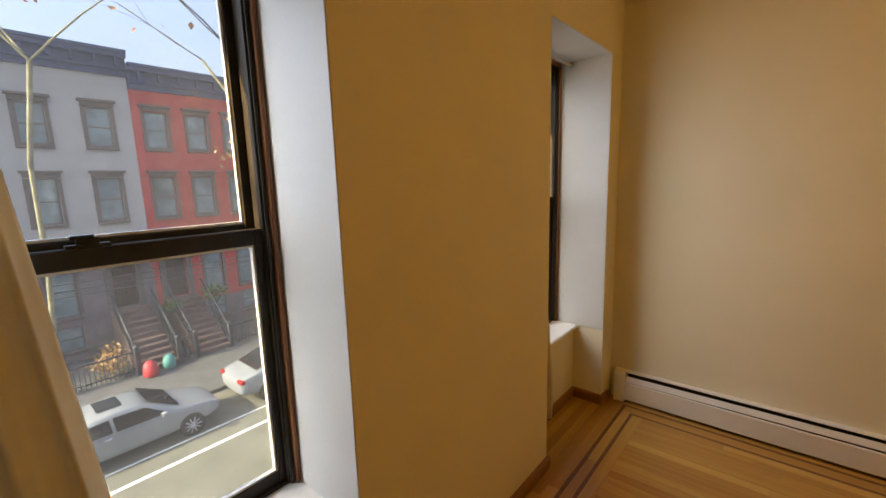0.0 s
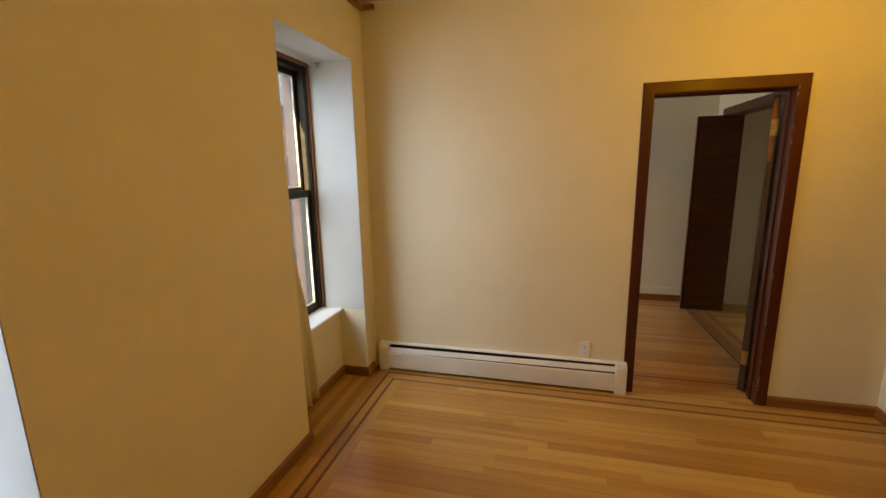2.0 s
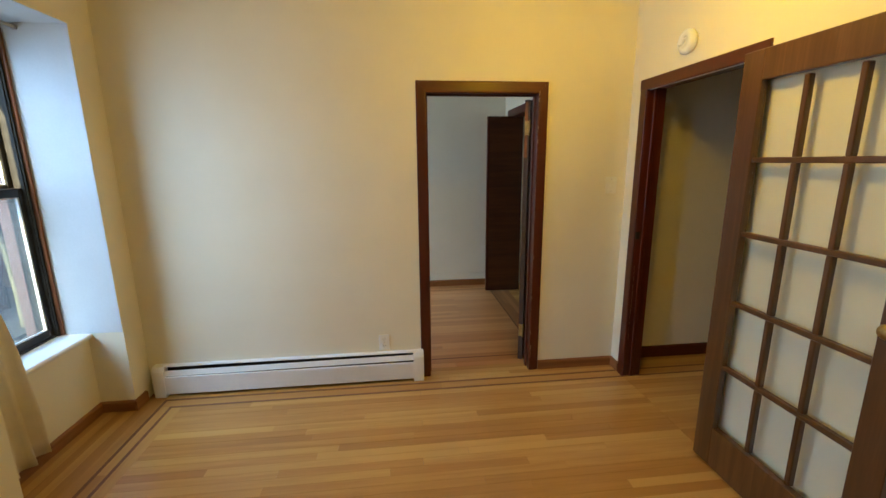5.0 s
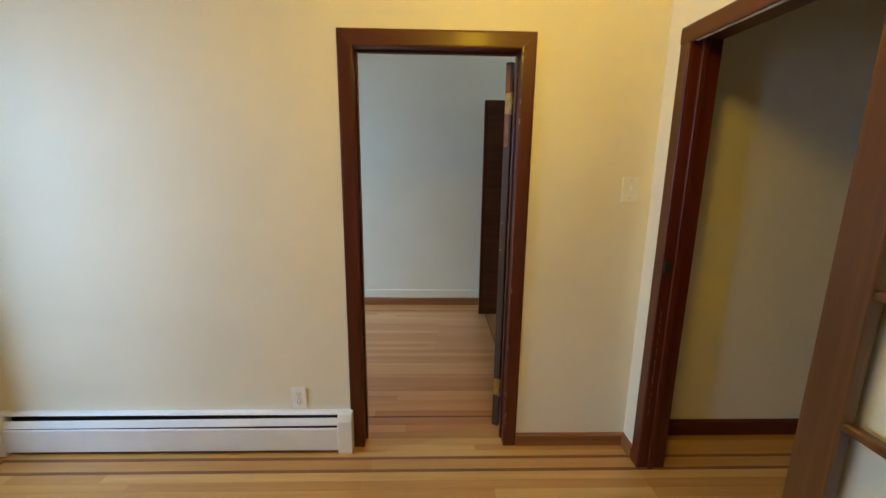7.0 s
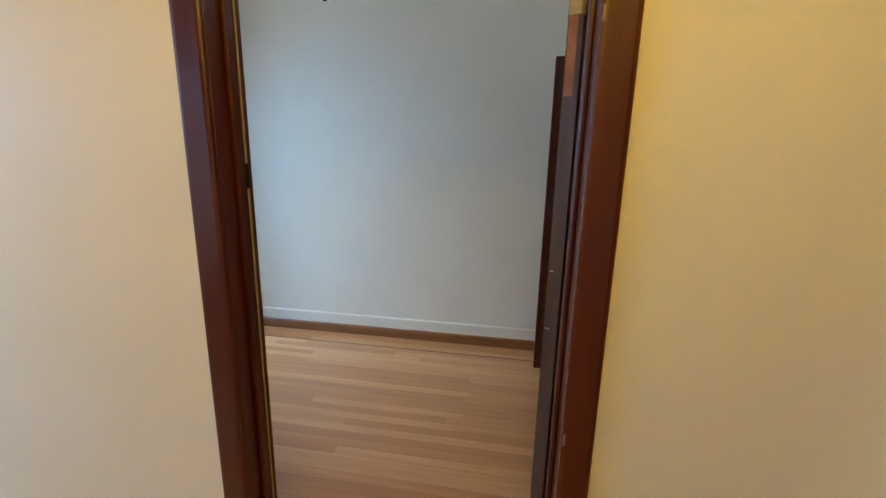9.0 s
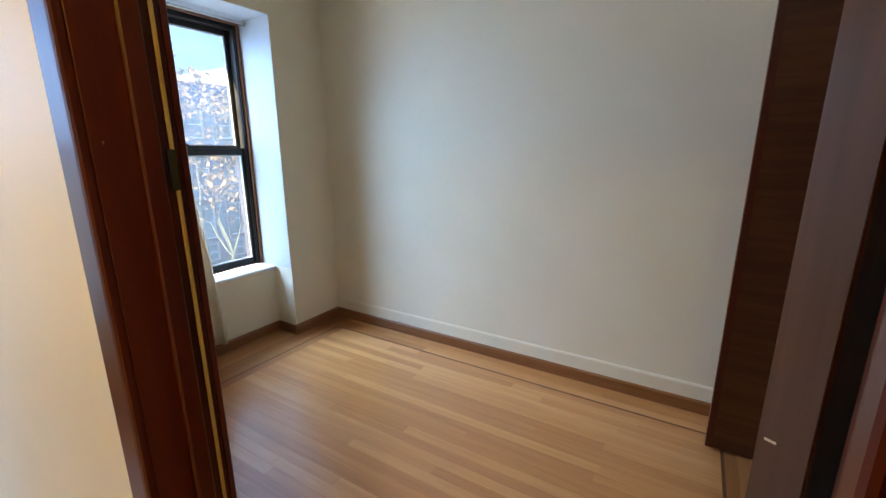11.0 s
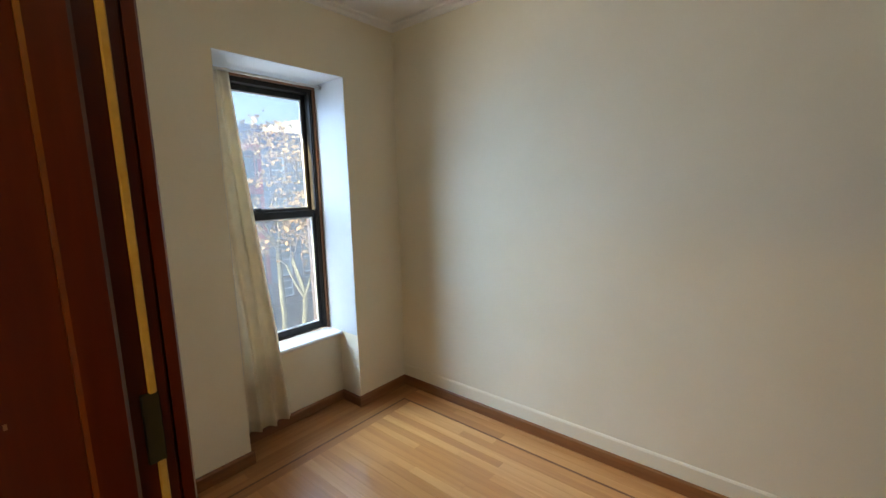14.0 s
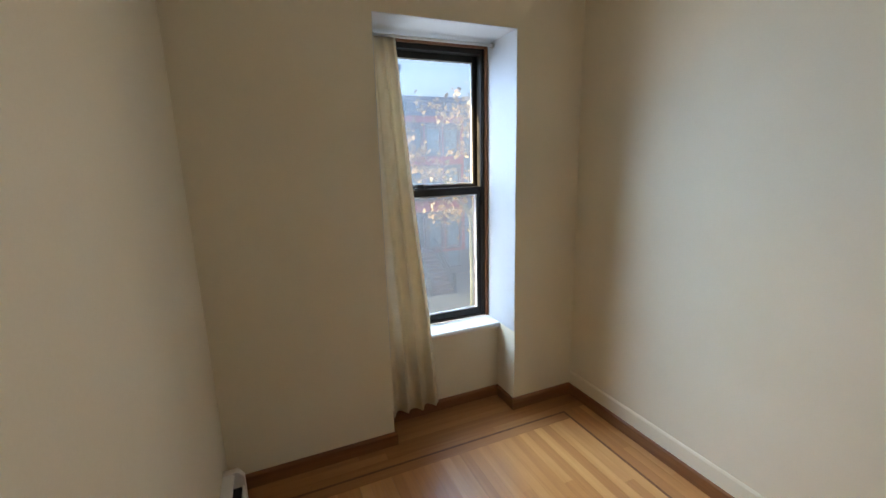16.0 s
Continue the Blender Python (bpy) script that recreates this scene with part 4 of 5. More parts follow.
def house_window(root, y0, y1, z0, z1, frame_mat, trim_mat, hood=True):
    yc, w = (y0 + y1) / 2, y1 - y0
    win = part("window", boxes((HX - 0.14, HX - 0.09, y0, y0 + 0.06, z0, z1), (HX - 0.14, HX - 0.09, y1 - 0.06, y1, z0, z1), (HX - 0.139, HX - 0.091, y0 + 0.06, y1 - 0.06, z1 - 0.06, z1),
                               (HX - 0.139, HX - 0.091, y0 + 0.06, y1 - 0.06, z0, z0 + 0.07), (HX - 0.139, HX - 0.085, y0 + 0.06, y1 - 0.06, (z0 + z1) / 2 - 0.03, (z0 + z1) / 2 + 0.03)), frame_mat, root)
    part("pane", boxes((HX - 0.125, HX - 0.115, y0 + 0.055, y1 - 0.055, z0 + 0.06, z1 - 0.05)), M_HOUSEGLASS, win)
    part("sill", boxes((HX - 0.1, HX + 0.12, y0 - 0.12, y1 + 0.12, z0 - 0.13, z0 - 0.001), bevel=0.01), trim_mat, win)
    if hood:
        part("hood", boxes((HX + 0.001, HX + 0.08, y0 - 0.12, y1 + 0.12, z1 + 0.02, z1 + 0.2), (HX + 0.001, HX + 0.2, y0 - 0.2, y1 + 0.2, z1 + 0.2, z1 + 0.3), bevel=0.01), trim_mat, win)
        for a in (y0 - 0.12, y1):
            part("surround", boxes((HX + 0.001, HX + 0.05, a, a + 0.12, z0, z1)), trim_mat, win)
    return win


def rowhouse(y0, y1, mat, trim, top, cols, rows, door, sash_mat, label, stoop_w=1.3, base_rows=1):
    """A terraced house: wall with real openings, windows, cornice, door and stoop."""
    root = thing("row_house", label, "house", "terrace across the street", at=(0, 0, 0))
    ww = 0.86
    ops = [(c - ww / 2, c + ww / 2) for c in cols]
    bm, low = bmesh.new(), bmesh.new()
    upper = bm
    zs = ST_Z
    for r, (za, zb) in enumerate(rows):
        bm = low if r < base_rows else upper
        bm_box(bm, HX - 0.35, HX, y0, y1, zs, za)
        ed = [y0] + [v for o in ops for v in o] + [y1]
        for a, b in zip(ed[0::2], ed[1::2]):
            bm_box(bm, HX - 0.35, HX, a, b, za, zb)
        zs = zb
    bm = upper
    bm_box(bm, HX - 0.35, HX, y0, y1, zs, top - 0.3)
    bm_box(bm, HX - 10, HX - 0.36, y0, y1, ST_Z, top - 0.4)
    part("wall", bm, mat, root)
    part("base_wall", low, M_MAUVE, root, "darker stone of the lower storey")
    for r, (za, zb) in enumerate(rows):
        for c, (a, b) in enumerate(ops):
            if r == 1 and door is not None and abs((a + b) / 2 - door) < 0.5:
                d = part("door", boxes((HX - 0.2, HX - 0.14, a, b, za, zb)), M_DARKWOOD, root, "dark panelled front door")
                part("door_panel", boxes((HX - 0.14, HX - 0.12, a + 0.08, (a + b) / 2 - 0.03, za + 0.2, zb - 0.3), ((HX - 0.14), HX - 0.12, (a + b) / 2 + 0.03, b - 0.08, za + 0.2, zb - 0.3), bevel=0.01), M_DARKWOOD, d)
                part("door_hood", boxes((HX + 0.001, HX + 0.12, a - 0.25, a, za, zb), (HX + 0.001, HX + 0.12, b, b + 0.25, za, zb), (HX + 0.001, HX + 0.35, a - 0.35, b + 0.35, zb + 0.02, zb + 0.3), bevel=0.015), trim, d)
            else:
                house_window(root, a, b, za, zb, sash_mat, trim, hood=r > 0)
    cor = boxes((HX - 0.36, HX + 0.10, y0, y1, top - 1.0, top - 0.75), (HX - 0.36, HX + 0.22, y0, y1, top - 0.75, top - 0.30), (HX - 0.36, HX + 0.5, y0, y1, top - 0.30, top - 0.12), (HX - 0.36, HX + 0.58, y0, y1, top - 0.12, top), bevel=0.01)
    c = part("cornice", cor, M_CORNICE, root, "dark painted bracketed cornice")
    n = int((y1 - y0) / 0.7)
    for k in range(n):
        y = y0 + (k + 0.5) * (y1 - y0) / n
        part("bracket", boxes((HX + 0.222, HX + 0.44, y - 0.06, y + 0.06, top - 0.62, top - 0.301)), M_CORNICE, c)
    if door is not None:
        za = rows[1][0]
        steps = 10
        rise = (za - (ST_Z + 0.14)) / steps
        run = 0.30
        st = part("stoop", boxes((HX + 0.001, HX + 1.0, door - stoop_w / 2, door + stoop_w / 2, ST_Z + 0.14, za - 0.002)), M_BROWNSTONE, root, "brownstone stoop")
        for k in range(steps - 1):
            x = HX + 1.0 + k * run
            part("step", boxes((x, x + run + 0.03, door - stoop_w / 2, door + stoop_w / 2, ST_Z + 0.14, za - (k + 1) * rise), bevel=0.012), M_BROWNSTONE, st)
        for s in (-1, 1):
            yy = door + s * (stoop_w / 2 + 0.05)
            xa, xb = HX + 0.95, HX + 1.0 + (steps - 1) * run
            rail = bmesh.new()
            cyl(rail, (xa, yy, za + 0.85), (xb, yy, ST_Z + 1.05), 0.045, n=8)
            cyl(rail, (xa, yy, za + 0.15), (xb, yy, ST_Z + 0.35), 0.03, n=6)
            for k in range(13):
                u = k / 12
                cyl(rail, (xa + (xb - xa) * u, yy, za + 0.12 + (ST_Z + 0.3 - za) * u), (xa + (xb - xa) * u, yy, za + 0.85 + (ST_Z + 0.2 - za) * u), 0.014, n=6)
            rl = part("railing", rail, M_IRON, st, "black iron stair railing")
            nw = bmesh.new()
            bm_box(nw, xb - 0.08, xb + 0.08, yy - 0.08, yy + 0.08, ST_Z + 0.14, ST_Z + 1.15, bevel=0.01)
            lathe(nw, (xb, yy), [(0.02, ST_Z + 1.34), (0.09, ST_Z + 1.28), (0.10, ST_Z + 1.2), (0.05, ST_Z + 1.14)], n=12)
            part("newel", nw, M_IRON, rl)
    return root


R_TOP = [(-5.0, -3.95), (-3.55, -1.35), (0.30, 2.12), (3.40, 5.0)]
rowhouse(-8.2, -3.0, M_TANHOUSE, M_TRIMSTONE, 7.3, [-7.2, -5.6, -4.0], R_TOP, -4.0, M_SASHPAINT, "tan stone terraced house with a stoop")
rowhouse(-3.0, 2.65, M_GREYHOUSE, M_TRIMSTONE, 7.35, [-2.2, -0.55, 1.5], R_TOP, 1.5, M_TRIMSTONE, "grey stucco terraced house with brown stone window hoods", base_rows=2)
rowhouse(2.65, 8.1, M_REDHOUSE, M_TRIMSTONE, 6.9, [3.55, 5.25, 6.95], R_TOP, 3.55, M_SASHPAINT, "red painted brick terraced house with a stoop")
R_LOW = [(-5.0, -3.95), (-3.65, -1.65), (-0.55, 1.15), (2.1, 3.6)]
rowhouse(8.1, 12.1, M_REDHOUSE, M_TRIMSTONE, 5.3, [8.9, 10.1, 11.3], R_LOW, 8.9, M_SASHPAINT, "red brick terraced house behind an autumn tree")
rowhouse(12.1, 17.5, M_BLUEHOUSE, M_TRIMSTONE, 5.0, [13.1, 14.8, 16.5], R_LOW, 16.5, M_WHITESASH, "blue-grey painted terraced house")
rowhouse(17.5, 23.0, M_TANHOUSE, M_TRIMSTONE, 7.2, [18.5, 20.2, 21.9], R_TOP, 18.5, M_SASHPAINT, "tan stone terraced house")
rowhouse(23.0, 28.5, M_GREYHOUSE, M_TRIMSTONE, 7.0, [24.0, 25.7, 27.4], R_TOP, 24.0, M_SASHPAINT, "grey terraced house further along the street")
rowhouse(28.5, 34.0, M_REDHOUSE, M_TRIMSTONE, 7.2, [29.5, 31.2, 32.9], R_TOP, 29.5, M_SASHPAINT, "red brick terraced house further along the street")


# ---- parked cars ----
def car(label):
    """A saloon along +y (nose forward), its base at z 0."""
    root = thing("parked_car", label, "car", "parked cars")
    L, W = 4.75, 1.80
    # stations: y, half width, sill z, belt z, roof z (None: no cabin)
    prof = [(-2.36, 0.70, 0.42, 0.74, 0.76), (-2.28, 0.82, 0.30, 0.92, 0.94), (-1.75, 0.88, 0.24, 0.98, 1.02), (-1.15, 0.90, 0.22, 0.97, 1.26), (-0.55, 0.90, 0.22, 0.95, 1.42), (0.1, 0.90, 0.22, 0.94, 1.45),
            (0.55, 0.90, 0.22, 0.93, 1.36), (1.15, 0.90, 0.22, 0.92, 1.00), (1.7, 0.87, 0.24, 0.86, 0.88), (2.2, 0.78, 0.30, 0.72, 0.74), (2.37, 0.62, 0.42, 0.60, 0.62)]
    bm = bmesh.new()
    rings = []
    for y, hw, zs, zb, zr in prof:
        cab = min(0.66, hw - 0.04)
        k = (zr - zb) / 0.5
        inner = hw - 0.05 - 0.2 * max(0, min(1, k))
        pts = [(-hw + 0.06, zs), (-hw, zs + 0.15), (-hw, zb - 0.12), (-hw + 0.04, zb), (-inner, zr - 0.04 if k > 0.2 else zb + 0.01), (-inner + 0.12, zr), (inner - 0.12, zr), (inner, zr - 0.04 if k > 0.2 else zb + 0.01),
               (hw - 0.04, zb), (hw, zb - 0.12), (hw, zs + 0.15), (hw - 0.06, zs)]
        rings.append([bm.verts.new((x, y, z)) for x, z in pts])
    for a, b in zip(rings, rings[1:]):
        for k in range(12):
            f = bm.faces.new((a[k], a[(k + 1) % 12], b[(k + 1) % 12], b[k]))
            f.smooth = True
    bm.faces.new(rings[0])
    bm.faces.new(rings[-1][::-1])
    body = part("body", bm, M_CARPAINT, root)
    sub = body.modifiers.new("smooth", "SUBSURF")
    sub.levels = sub.render_levels = 2
    for s in (-1, 1):
        def strip(pts, name):
            b2 = bmesh.new()
            inner = [b2.verts.new((s * (x - 0.02), y, z)) for x, y, z in pts]
            outer = [b2.verts.new((s * x, y, z)) for x, y, z in pts]
            b2.faces.new(inner)
            b2.faces.new(outer[::-1])
            for i in range(len(pts)):
                b2.faces.new((inner[i], inner[(i + 1) % len(pts)], outer[(i + 1) % len(pts)], outer[i]))
            return part(name, b2, M_CARGLASS, root, "dark side window")
        strip([(0.862, -1.45, 0.99), (0.868, -0.35, 0.97), (0.735, -0.38, 1.30), (0.745, -0.95, 1.26)], "side_window")
        strip([(0.868, -0.27, 0.97), (0.866, 0.92, 0.955), (0.745, 0.42, 1.29), (0.735, -0.30, 1.31)], "side_window")
        part("mirror", boxes((s * 0.98 - 0.09, s * 0.98 + 0.09, 0.72, 0.86, 0.94, 1.06), bevel=0.03, seg=2), M_CARPAINT, root)
        part("handle", boxes((s * 0.90 - 0.02, s * 0.90 + 0.02, -0.55, -0.38, 0.84, 0.87), bevel=0.008), M_RIM, root)
        part("tail_lamp", boxes((s * 0.66 - 0.16, s * 0.66 + 0.16, -2.33, -2.16, 0.76, 0.90), bevel=0.03), M_REDLAMP, root, "red tail lamp")
        part("headlight", boxes((s * 0.60 - 0.15, s * 0.60 + 0.15, 2.10, 2.24, 0.60, 0.72), bevel=0.03), M_HOUSEGLASS, root)
        for y in (-1.42, 1.45):
            x = s * 0.83
            w = part("wheel", cyl(bmesh.new(), (x - 0.10, y, 0.335), (x + 0.10, y, 0.335), 0.335, n=28), M_TYRE, root)
            rim = bmesh.new()
            cyl(rim, (x + s * 0.101, y, 0.335), (x + s * 0.106, y, 0.335), 0.235, n=24)
            part("rim", rim, M_SLOT, w)
            sp = bmesh.new()
            for k in range(10):
                a = 2 * math.pi * k / 10
                cyl(sp, (x + s * 0.112, y, 0.335), (x + s * 0.112, y + 0.225 * math.cos(a), 0.335 + 0.225 * math.sin(a)), 0.022, 0.017, n=6)
            part("spokes", sp, M_RIM, w, "alloy spokes")
    for y0, y1, z0, z1, hw0, hw1, nm in ((1.22, 0.50, 0.985, 1.385, 0.70, 0.56, "windscreen"), (-1.72, -1.02, 1.035, 1.325, 0.68, 0.56, "rear_window")):
        b2 = bmesh.new()
        q = [(-hw0, y0, z0), (hw0, y0, z0), (hw1, y1, z1), (-hw1, y1, z1)]
        lo = [b2.verts.new(p) for p in q]
        up = [b2.verts.new((p[0], p[1], p[2] + 0.035)) for p in q]
        b2.faces.new(lo)
        b2.faces.new(up[::-1])
        for i in range(4):
            b2.faces.new((lo[i], lo[(i + 1) % 4], up[(i + 1) % 4], up[i]))
        part(nm, b2, M_CARGLASS, root, "dark glass")
    part("sunroof", boxes((-0.36, 0.36, -0.55, 0.0, 1.425, 1.452), bevel=0.008), M_CARGLASS, root, "dark sunroof")
    return root


c1 = car("silver-white saloon car parked at the far kerb")
c1.matrix_world = pose(-12.95, -0.75, ST_Z)
c2 = copy_thing(c1, pose(-13.15, 4.6, ST_Z))
c3 = copy_thing(c1, pose(-12.95, 11.2, ST_Z))
c4 = copy_thing(c1, pose(-12.95, -7.0, ST_Z))


# ---- trees, bushes, street things ----
def leaf_cloud(rng, centres, count, size):
    """Many small bent leaves scattered round a set of twig ends."""
    verts, faces = [], []
    for k in range(count):
        c = Vector(rng.choice(centres)[0])
        r = rng.choice(centres)[1]
        p = c + Vector((rng.gauss(0, r), rng.gauss(0, r), rng.gauss(0, r * 0.7)))
        t = Euler((rng.uniform(-1.2, 1.2), rng.uniform(-1.2, 1.2), rng.uniform(0, 6.3))).to_matrix()
        s = size * rng.uniform(0.6, 1.4)
        b = len(verts)
        for q in ((-0.5, 0, 0), (0, -0.42, 0.10), (0.55, 0, 0), (0, 0.42, 0.10)):
            verts.append(p + t @ (Vector(q) * s))
        faces += [(b, b + 1, b + 2), (b, b + 2, b + 3)]
    me = bpy.data.meshes.new("crown")
    me.from_pydata(verts, [], faces)
    return me


def tree(seed, x, y, stem, limb, lean, leaves, leaf_mat, label, leaf_size=0.14, spread=0.45, r0=0.14, limbs=3, bend=0.0, fork=4):
    """A bare stem that forks into limbs and twigs; leaves hang round the twig ends."""
    rng = random.Random(seed)
    root = thing("street_tree", label, "tree", "street trees", at=(x, y, ST_Z + 0.14))
    trunk, twigs = bmesh.new(), bmesh.new()
    ends = []

    def grow(p, d, length, r, depth):
        segs = 6 if depth == 0 else 3
        wob = 0.035 if depth == 0 else 0.10
        for s in range(segs):
            q = p + d * (length / segs)
            r2 = r * (0.93 if depth == 0 else 0.84)
            cyl(trunk if depth < 2 else twigs, p, q, r, r2, n=9 if depth < 2 else 5, caps=False)
            p, r = q, r2
            if depth == 0 and bend:
                d = (d + Vector((0.0, bend * (-1) ** s, 0.0))).normalized()
            d = (d + Vector((rng.gauss(0, wob), rng.gauss(0, wob), rng.gauss(0, wob * 0.5)))).normalized()
        if depth >= 2:
            ends.append((tuple(p), 0.32))
        if depth >= fork:
            return
        for k in range(limbs if depth == 0 else 2):
            a = rng.uniform(0, 2 * math.pi)
            side = Vector((math.cos(a), math.sin(a), 0.1))
            grow(p, (d + side * rng.uniform(0.5, 1.0) * (spread / 0.45)).normalized(), (limb if depth == 0 else length) * rng.uniform(0.6, 0.9), r * rng.uniform(0.5, 0.68), depth + 1)

    grow(Vector((0, 0, 0)), Vector((*lean, 1)).normalized(), stem, r0, 0)
    part("trunk", trunk, M_BARK, root, "mottled bark trunk and limbs")
    part("twigs", twigs, M_TWIG, root, "bare grey twigs")
    if leaves:
        ob = new("crown", leaf_cloud(rng, ends, leaves, leaf_size))
        ob.data.materials.append(leaf_mat)
        ob.parent = root
        tagged(ob, "sparse autumn leaves", kind="stuff")
    return root


tree(11, -7.4, -2.30, 9.0, 2.2, (0.0, -0.01), 700, M_LEAF_RUST, "slender plane tree, nearly bare, by the kerb", r0=0.05, bend=0.08, fork=6)
tree(5, -6.6, 1.7, 7.6, 3.4, (0.0, 0.0), 320, M_LEAF_RUST, "plane tree with a few rust leaves by the kerb", r0=0.13, limbs=5, fork=5)
tree(23, -14.9, 9.2, 4.6, 2.6, (0.03, 0.0), 1500, M_LEAF_GOLD, "street tree in golden autumn leaf", leaf_size=0.17, r0=0.15, limbs=4)
tree(31, -8.4, 6.2, 4.0, 1.9, (0.0, 0.0), 650, M_LEAF_GOLD, "street tree with thinning golden leaves", leaf_size=0.13, r0=0.12, limbs=4)
tree(37, -14.9, 16.5, 5.0, 2.8, (0.0, 0.0), 1500, M_LEAF_GOLD, "street tree in golden leaf further along", leaf_size=0.2, r0=0.16, limbs=4)


def bush(seed, x, y, z, r, mat, label, n=420, size=0.12):
    rng = random.Random(seed)
    root = thing("bush", label, "bush", at=(x, y, z))
    stems = bmesh.new()
    cs = []
    for k in range(9):
        a = rng.uniform(0, 6.28)
        e = Vector((math.cos(a) * r * rng.uniform(0.2, 0.8), math.sin(a) * r * rng.uniform(0.2, 0.8), r * rng.uniform(0.6, 1.5)))
        cyl(stems, (0, 0, 0), e, 0.02, 0.008, n=5, caps=False)
        cs.append((tuple(e), r * 0.3))
    part("stems", stems, M_TWIG, root)
    ob = new("foliage", leaf_cloud(rng, cs, n, size))
    ob.data.materials.append(mat)
    ob.parent = root
    tagged(ob, kind="stuff")
    return root


bush(2, -18.6, 0.1, ST_Z + 0.14, 0.65, M_LEAF_GOLD, "yellowing bush in the front area")
bush(3, -19.9, 4.6, -3.9, 0.5, M_LEAF_GREEN, "green potted shrub beside the stoop", 300)
bush(6, -19.9, 2.75, -3.9, 0.35, M_LEAF_GREEN, "green potted shrub beside the stoop", 220)
bush(7, -19.0, 6.5, ST_Z + 0.14, 0.6, M_LEAF_GREEN, "green shrub in the front area", 320)

fence = thing("area_fence", "black iron railing along the front areas", "fence")
for a, b in ((-8.2, -4.8), (-3.0, 0.75), (2.35, 2.8), (4.4, 8.0)):
    bm = boxes((-18.03, -17.98, a, b, ST_Z + 1.0, ST_Z + 1.05), (-18.03, -17.98, a, b, ST_Z + 0.28, ST_Z + 0.32))
    k = a
    while k < b:
        cyl(bm, (-18.0, k, ST_Z + 0.14), (-18.0, k, ST_Z + 1.12), 0.014, n=5)
        k += 0.14
    part("panel", bm, M_IRON, fence)


def sack(x, y, mat, label, cat, r, h):
    ob = thing(cat.replace(" ", "_"), label, cat, at=(x, y, ST_Z + 0.14))
    bm = lathe(bmesh.new(), (0, 0), [(0.02, h), (r * 0.45, h * 0.97), (r * 0.8, h * 0.8), (r, h * 0.45), (r * 0.95, h * 0.15), (r * 0.7, 0.0)], n=18)
    for v in bm.verts:
        v.co += Vector((noise.noise(v.co * 4), noise.noise(v.co * 4 + Vector((7, 0, 0))), 0)) * r * 0.15
    part("body", bm, mat, ob)
    return ob


sack(-17.3, 1.05, M_RED, "red bag standing on the pavement", "red bag", 0.27, 0.62)
sack(-17.6, 1.75, M_TEAL, "teal bag standing on the pavement", "teal bag", 0.24, 0.58)

cables = thing("overhead_cables", "thin overhead cables along the street", "cables")
for k in range(3):
    bm = bmesh.new()
    pts = [Vector((-9.5 - 0.5 * k, -30 + 6 * i, -0.15 - 0.22 * k + 0.0010 * ((i - 5) * 6) ** 2)) for i in range(13)]
    for p, q in zip(pts, pts[1:]):
        cyl(bm, p, q, 0.012, n=5, caps=False)
    part("cable", bm, M_IRON, cables)


# ---- floor boards, inlay lines ----
def plank_mesh(name, mat):
    bm = boxes((-0.5, 0.5, -0.5, 0.5, -0.012, 0.0))
    me = mesh_from(name, bm, mat)
    return me


PW = 0.057
PLANK_X, PLANK_Y, INLAY = plank_mesh("plank", M_OAK), plank_mesh("border_plank", M_OAK_Y), plank_mesh("inlay", M_WALNUT)
HEADER = plank_mesh("header_board", M_OAK_Y)
RED_X, RED_Y, RED_HEADER = plank_mesh("plank", M_OAK_REDDENED), plank_mesh("border_plank", M_OAK_REDDENED_Y), plank_mesh("header_board", M_OAK_REDDENED_Y)


def board(name, me, x0, x1, y0, y1, z=0.0, gap=0.0004):
    ob = new(name, me)
    ob.parent = floor
    ob.location = ((x0 + x1) / 2, (y0 + y1) / 2, z)
    ob.scale = (x1 - x0 - 2 * gap, y1 - y0 - 2 * gap, 1)
    return ob


def lay(seed, x0, x1, y0, y1, lo=0.7, hi=2.2, me=PLANK_X):
    """Strips along x with staggered ends."""
    rng = random.Random(seed)
    n = max(1, round((y1 - y0) / PW))
    w = (y1 - y0) / n
    for r in range(n):
        x = x0
        first = True
        while x < x1 - 0.001:
            length = rng.uniform(lo, hi) * (rng.uniform(0.3, 1) if first else 1)
            e = x1 if x + length > x1 - 0.3 else x + length
            board("plank", me, x, e, y0 + r * w, y0 + (r + 1) * w, z=rng.uniform(-0.0006, 0.0))
            x, first = e, False


def lay_y(seed, x0, x1, y0, y1, me=PLANK_Y):
    rng = random.Random(seed)
    n = max(1, round((x1 - x0) / PW))
    w = (x1 - x0) / n
    for r in range(n):
        y = y0
        first = True
        while y < y1 - 0.001:
            length = rng.uniform(0.7, 1.8) * (rng.uniform(0.3, 1) if first else 1)
            e = y1 if y + length > y1 - 0.3 else y + length
            board("border_plank", me, x0 + r * w, x0 + (r + 1) * w, y, e, z=rng.uniform(-0.0006, 0.0))
            y, first = e, False


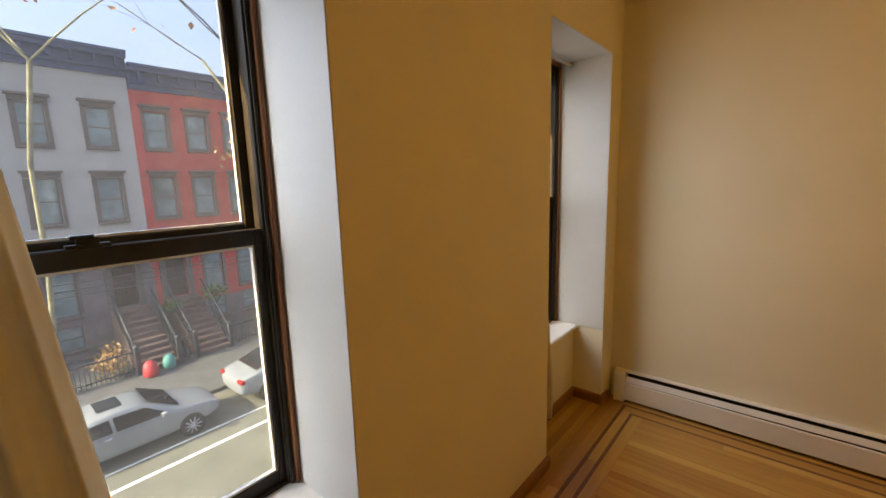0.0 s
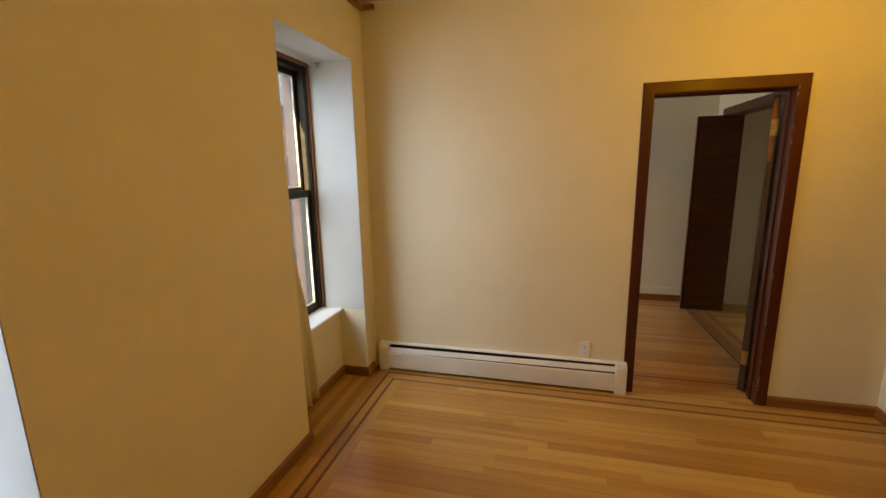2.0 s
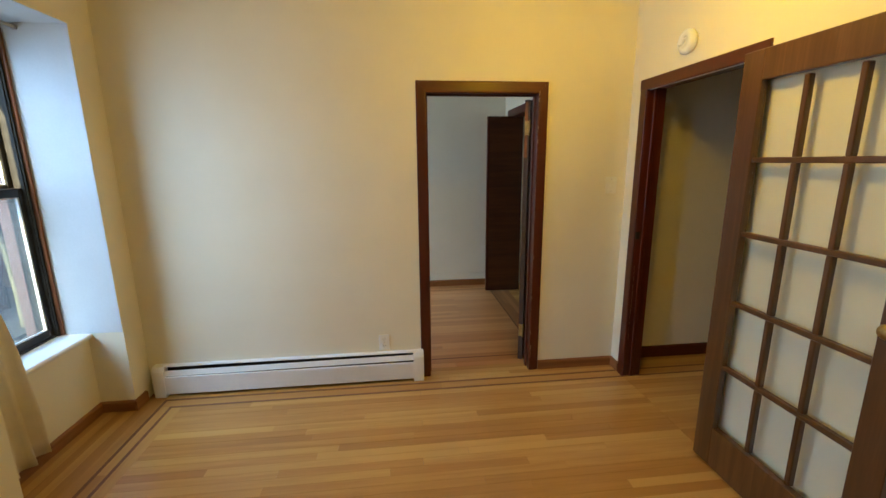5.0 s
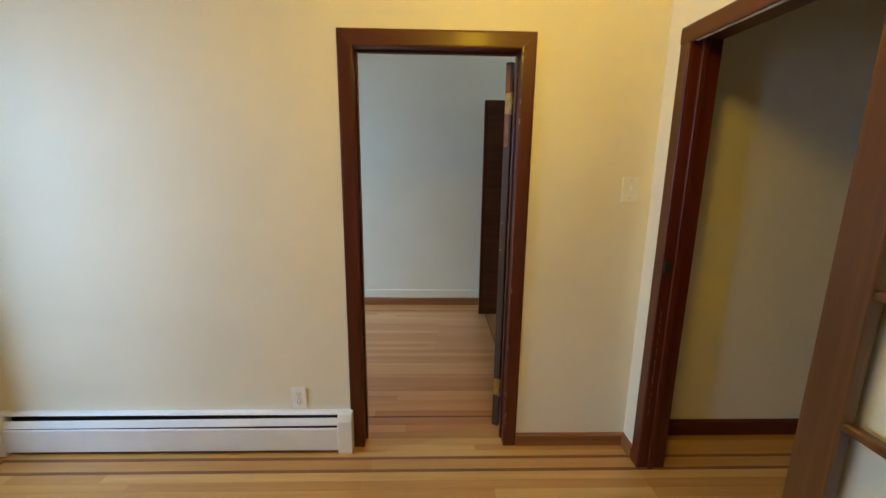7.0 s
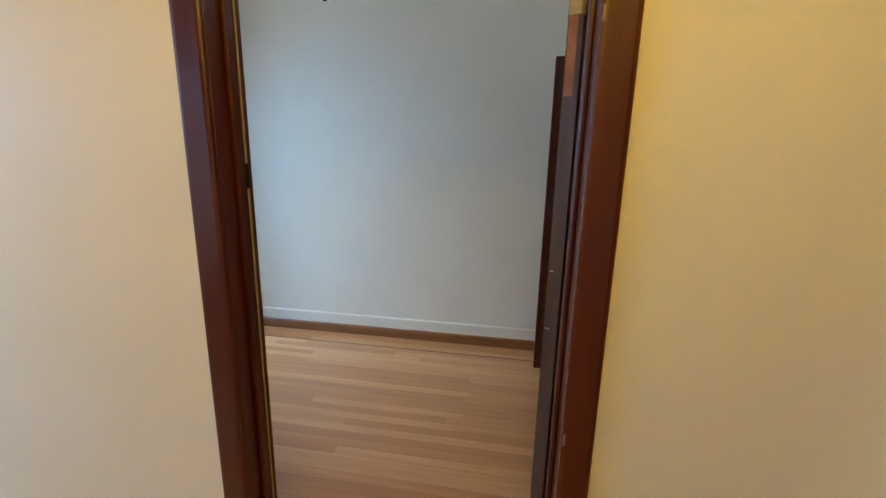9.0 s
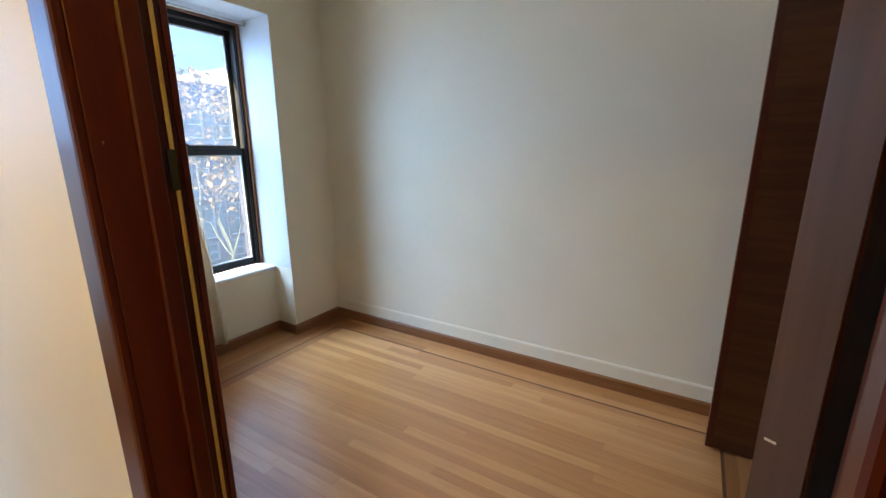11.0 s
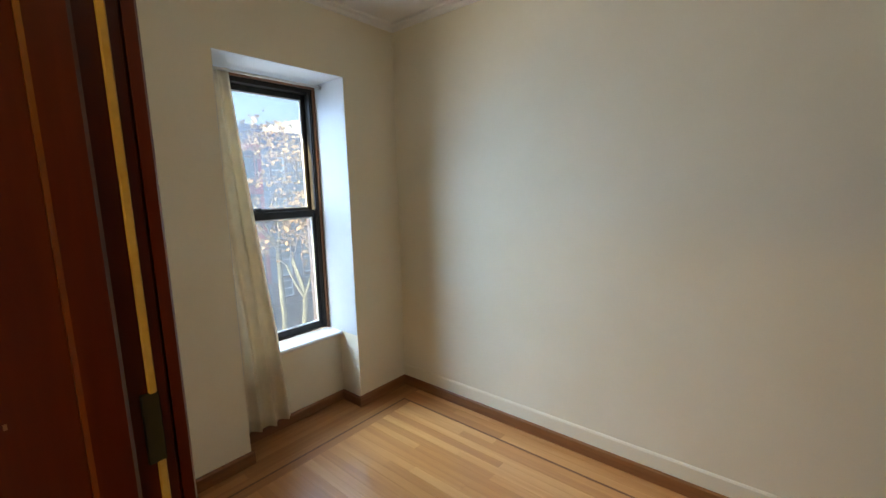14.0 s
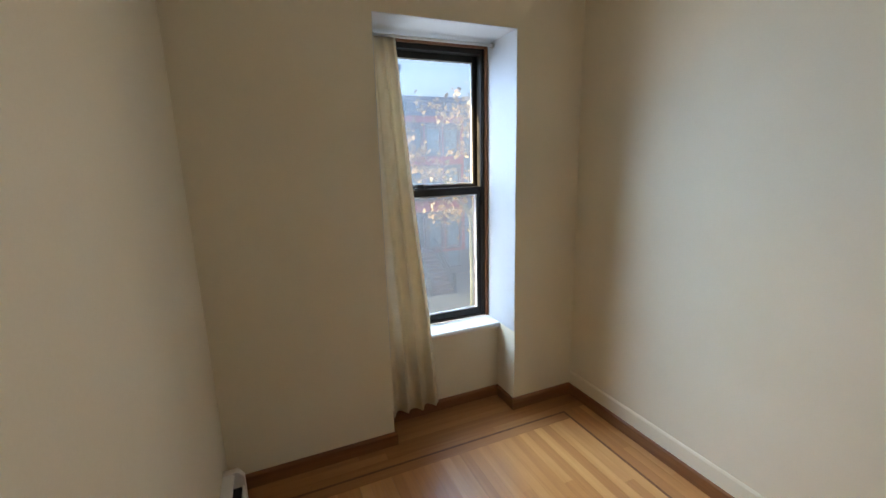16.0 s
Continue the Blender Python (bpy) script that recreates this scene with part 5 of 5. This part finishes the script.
def rest(seed, x0, x1, y0, y1):
    """Far or hidden strips, one joined mesh."""
    rng = random.Random(seed)
    verts, faces = [], []
    n = round((y1 - y0) / PW)
    w = (y1 - y0) / n
    for r in range(n):
        x = x0
        while x < x1 - 0.001:
            e = min(x1, x + rng.uniform(0.6, 1.7))
            b = len(verts)
            a0, a1 = y0 + r * w + 0.0006, y0 + (r + 1) * w - 0.0006
            for z in (0.0, -0.012):
                verts += [(x + 0.0006, a0, z), (e - 0.0006, a0, z), (e - 0.0006, a1, z), (x + 0.0006, a1, z)]
            faces += [(b, b + 1, b + 2, b + 3), (b + 4, b + 7, b + 6, b + 5), (b, b + 4, b + 5, b + 1), (b + 1, b + 5, b + 6, b + 2), (b + 2, b + 6, b + 7, b + 3), (b + 3, b + 7, b + 4, b)]
            x = e
    me = bpy.data.meshes.new("plank_field")
    me.from_pydata(verts, [], faces)
    me.materials.append(M_OAK)
    ob = new("plank_field", me)
    ob.parent = floor
    tagged(ob, kind="stuff")
    return ob


# front room: two inlay lines inside the wall line, a header board, then strips along x
LA, LB = (-0.112, -0.092), (-0.203, -0.183)          # along the door wall
XA, XB = (0.128, 0.148), (0.200, 0.220)              # along the street wall
HB = 0.285
lay(1, XA[0], R1_E, LA[1], 0.0, 0.8, 2.0)
board("inlay", INLAY, XA[0], 4.6, *LA)
board("inlay", INLAY, XB[0], 4.6, *LB)
lay(2, XA[1], R1_E, LB[1], LA[0], 0.9, 2.0)
board("inlay", INLAY, *XA, -3.6, LA[0])
board("inlay", INLAY, *XB, -3.6, LB[0])
lay_y(3, XA[1], XB[0], -3.6, LB[1])
lay_y(4, 0.0, XA[0], -3.6, 0.0)
board("header_board", HEADER, XB[1], HB, -3.6, LB[0] - 0.0)
for (a, b) in WINDOWS[:2]:
    lay_y(int(10 - a), -0.21, 0.0, a, b)
lay(5, HB, R1_E, -2.64, LB[0])
rest(6, HB, R1_E, ROOM_S, -2.64)
rest(7, -0.21, HB, ROOM_S, -3.6)

# glazed door's threshold and the hall
rest(8, R1_E, 5.4, -3.0, LB[0])
rest(9, R1_E, 5.4, LB[1], LA[0])
rest(10, R1_E, 5.4, LA[1], 0.08)

# doorway boards and the small room with its single line
NA, NB = (0.250, 0.264), (2.080, 2.094)
WA, EA = (0.168, 0.182), (2.878, 2.892)
lay(11, D0, D1, 0.0, DOOR_T, 0.9, 1.2)
lay(12, WA[0], EA[1], DOOR_T, NA[0], 0.8, 2.0, RED_X)
lay(13, WA[0], EA[1], NB[1], R2_N, 0.8, 2.0, RED_X)
lay_y(14, 0.0, WA[0], DOOR_T, R2_N, RED_Y)
lay_y(15, -0.21, 0.0, *WINDOWS[2], RED_Y)
lay_y(16, EA[1], R2_E, DOOR_T, R2_N, RED_Y)
rest(17, R2_E, 3.88, DOOR_T, R2_N)
board("inlay", INLAY, WA[0], EA[1], *NA)
board("inlay", INLAY, WA[0], EA[1], *NB)
board("inlay", INLAY, *WA, NA[1], NB[0])
board("inlay", INLAY, *EA, NA[1], NB[0])
board("header_board", RED_HEADER, WA[1], 0.245, NA[1], NB[0])
lay(18, 0.245, EA[0], NA[1], NB[0], me=RED_X)
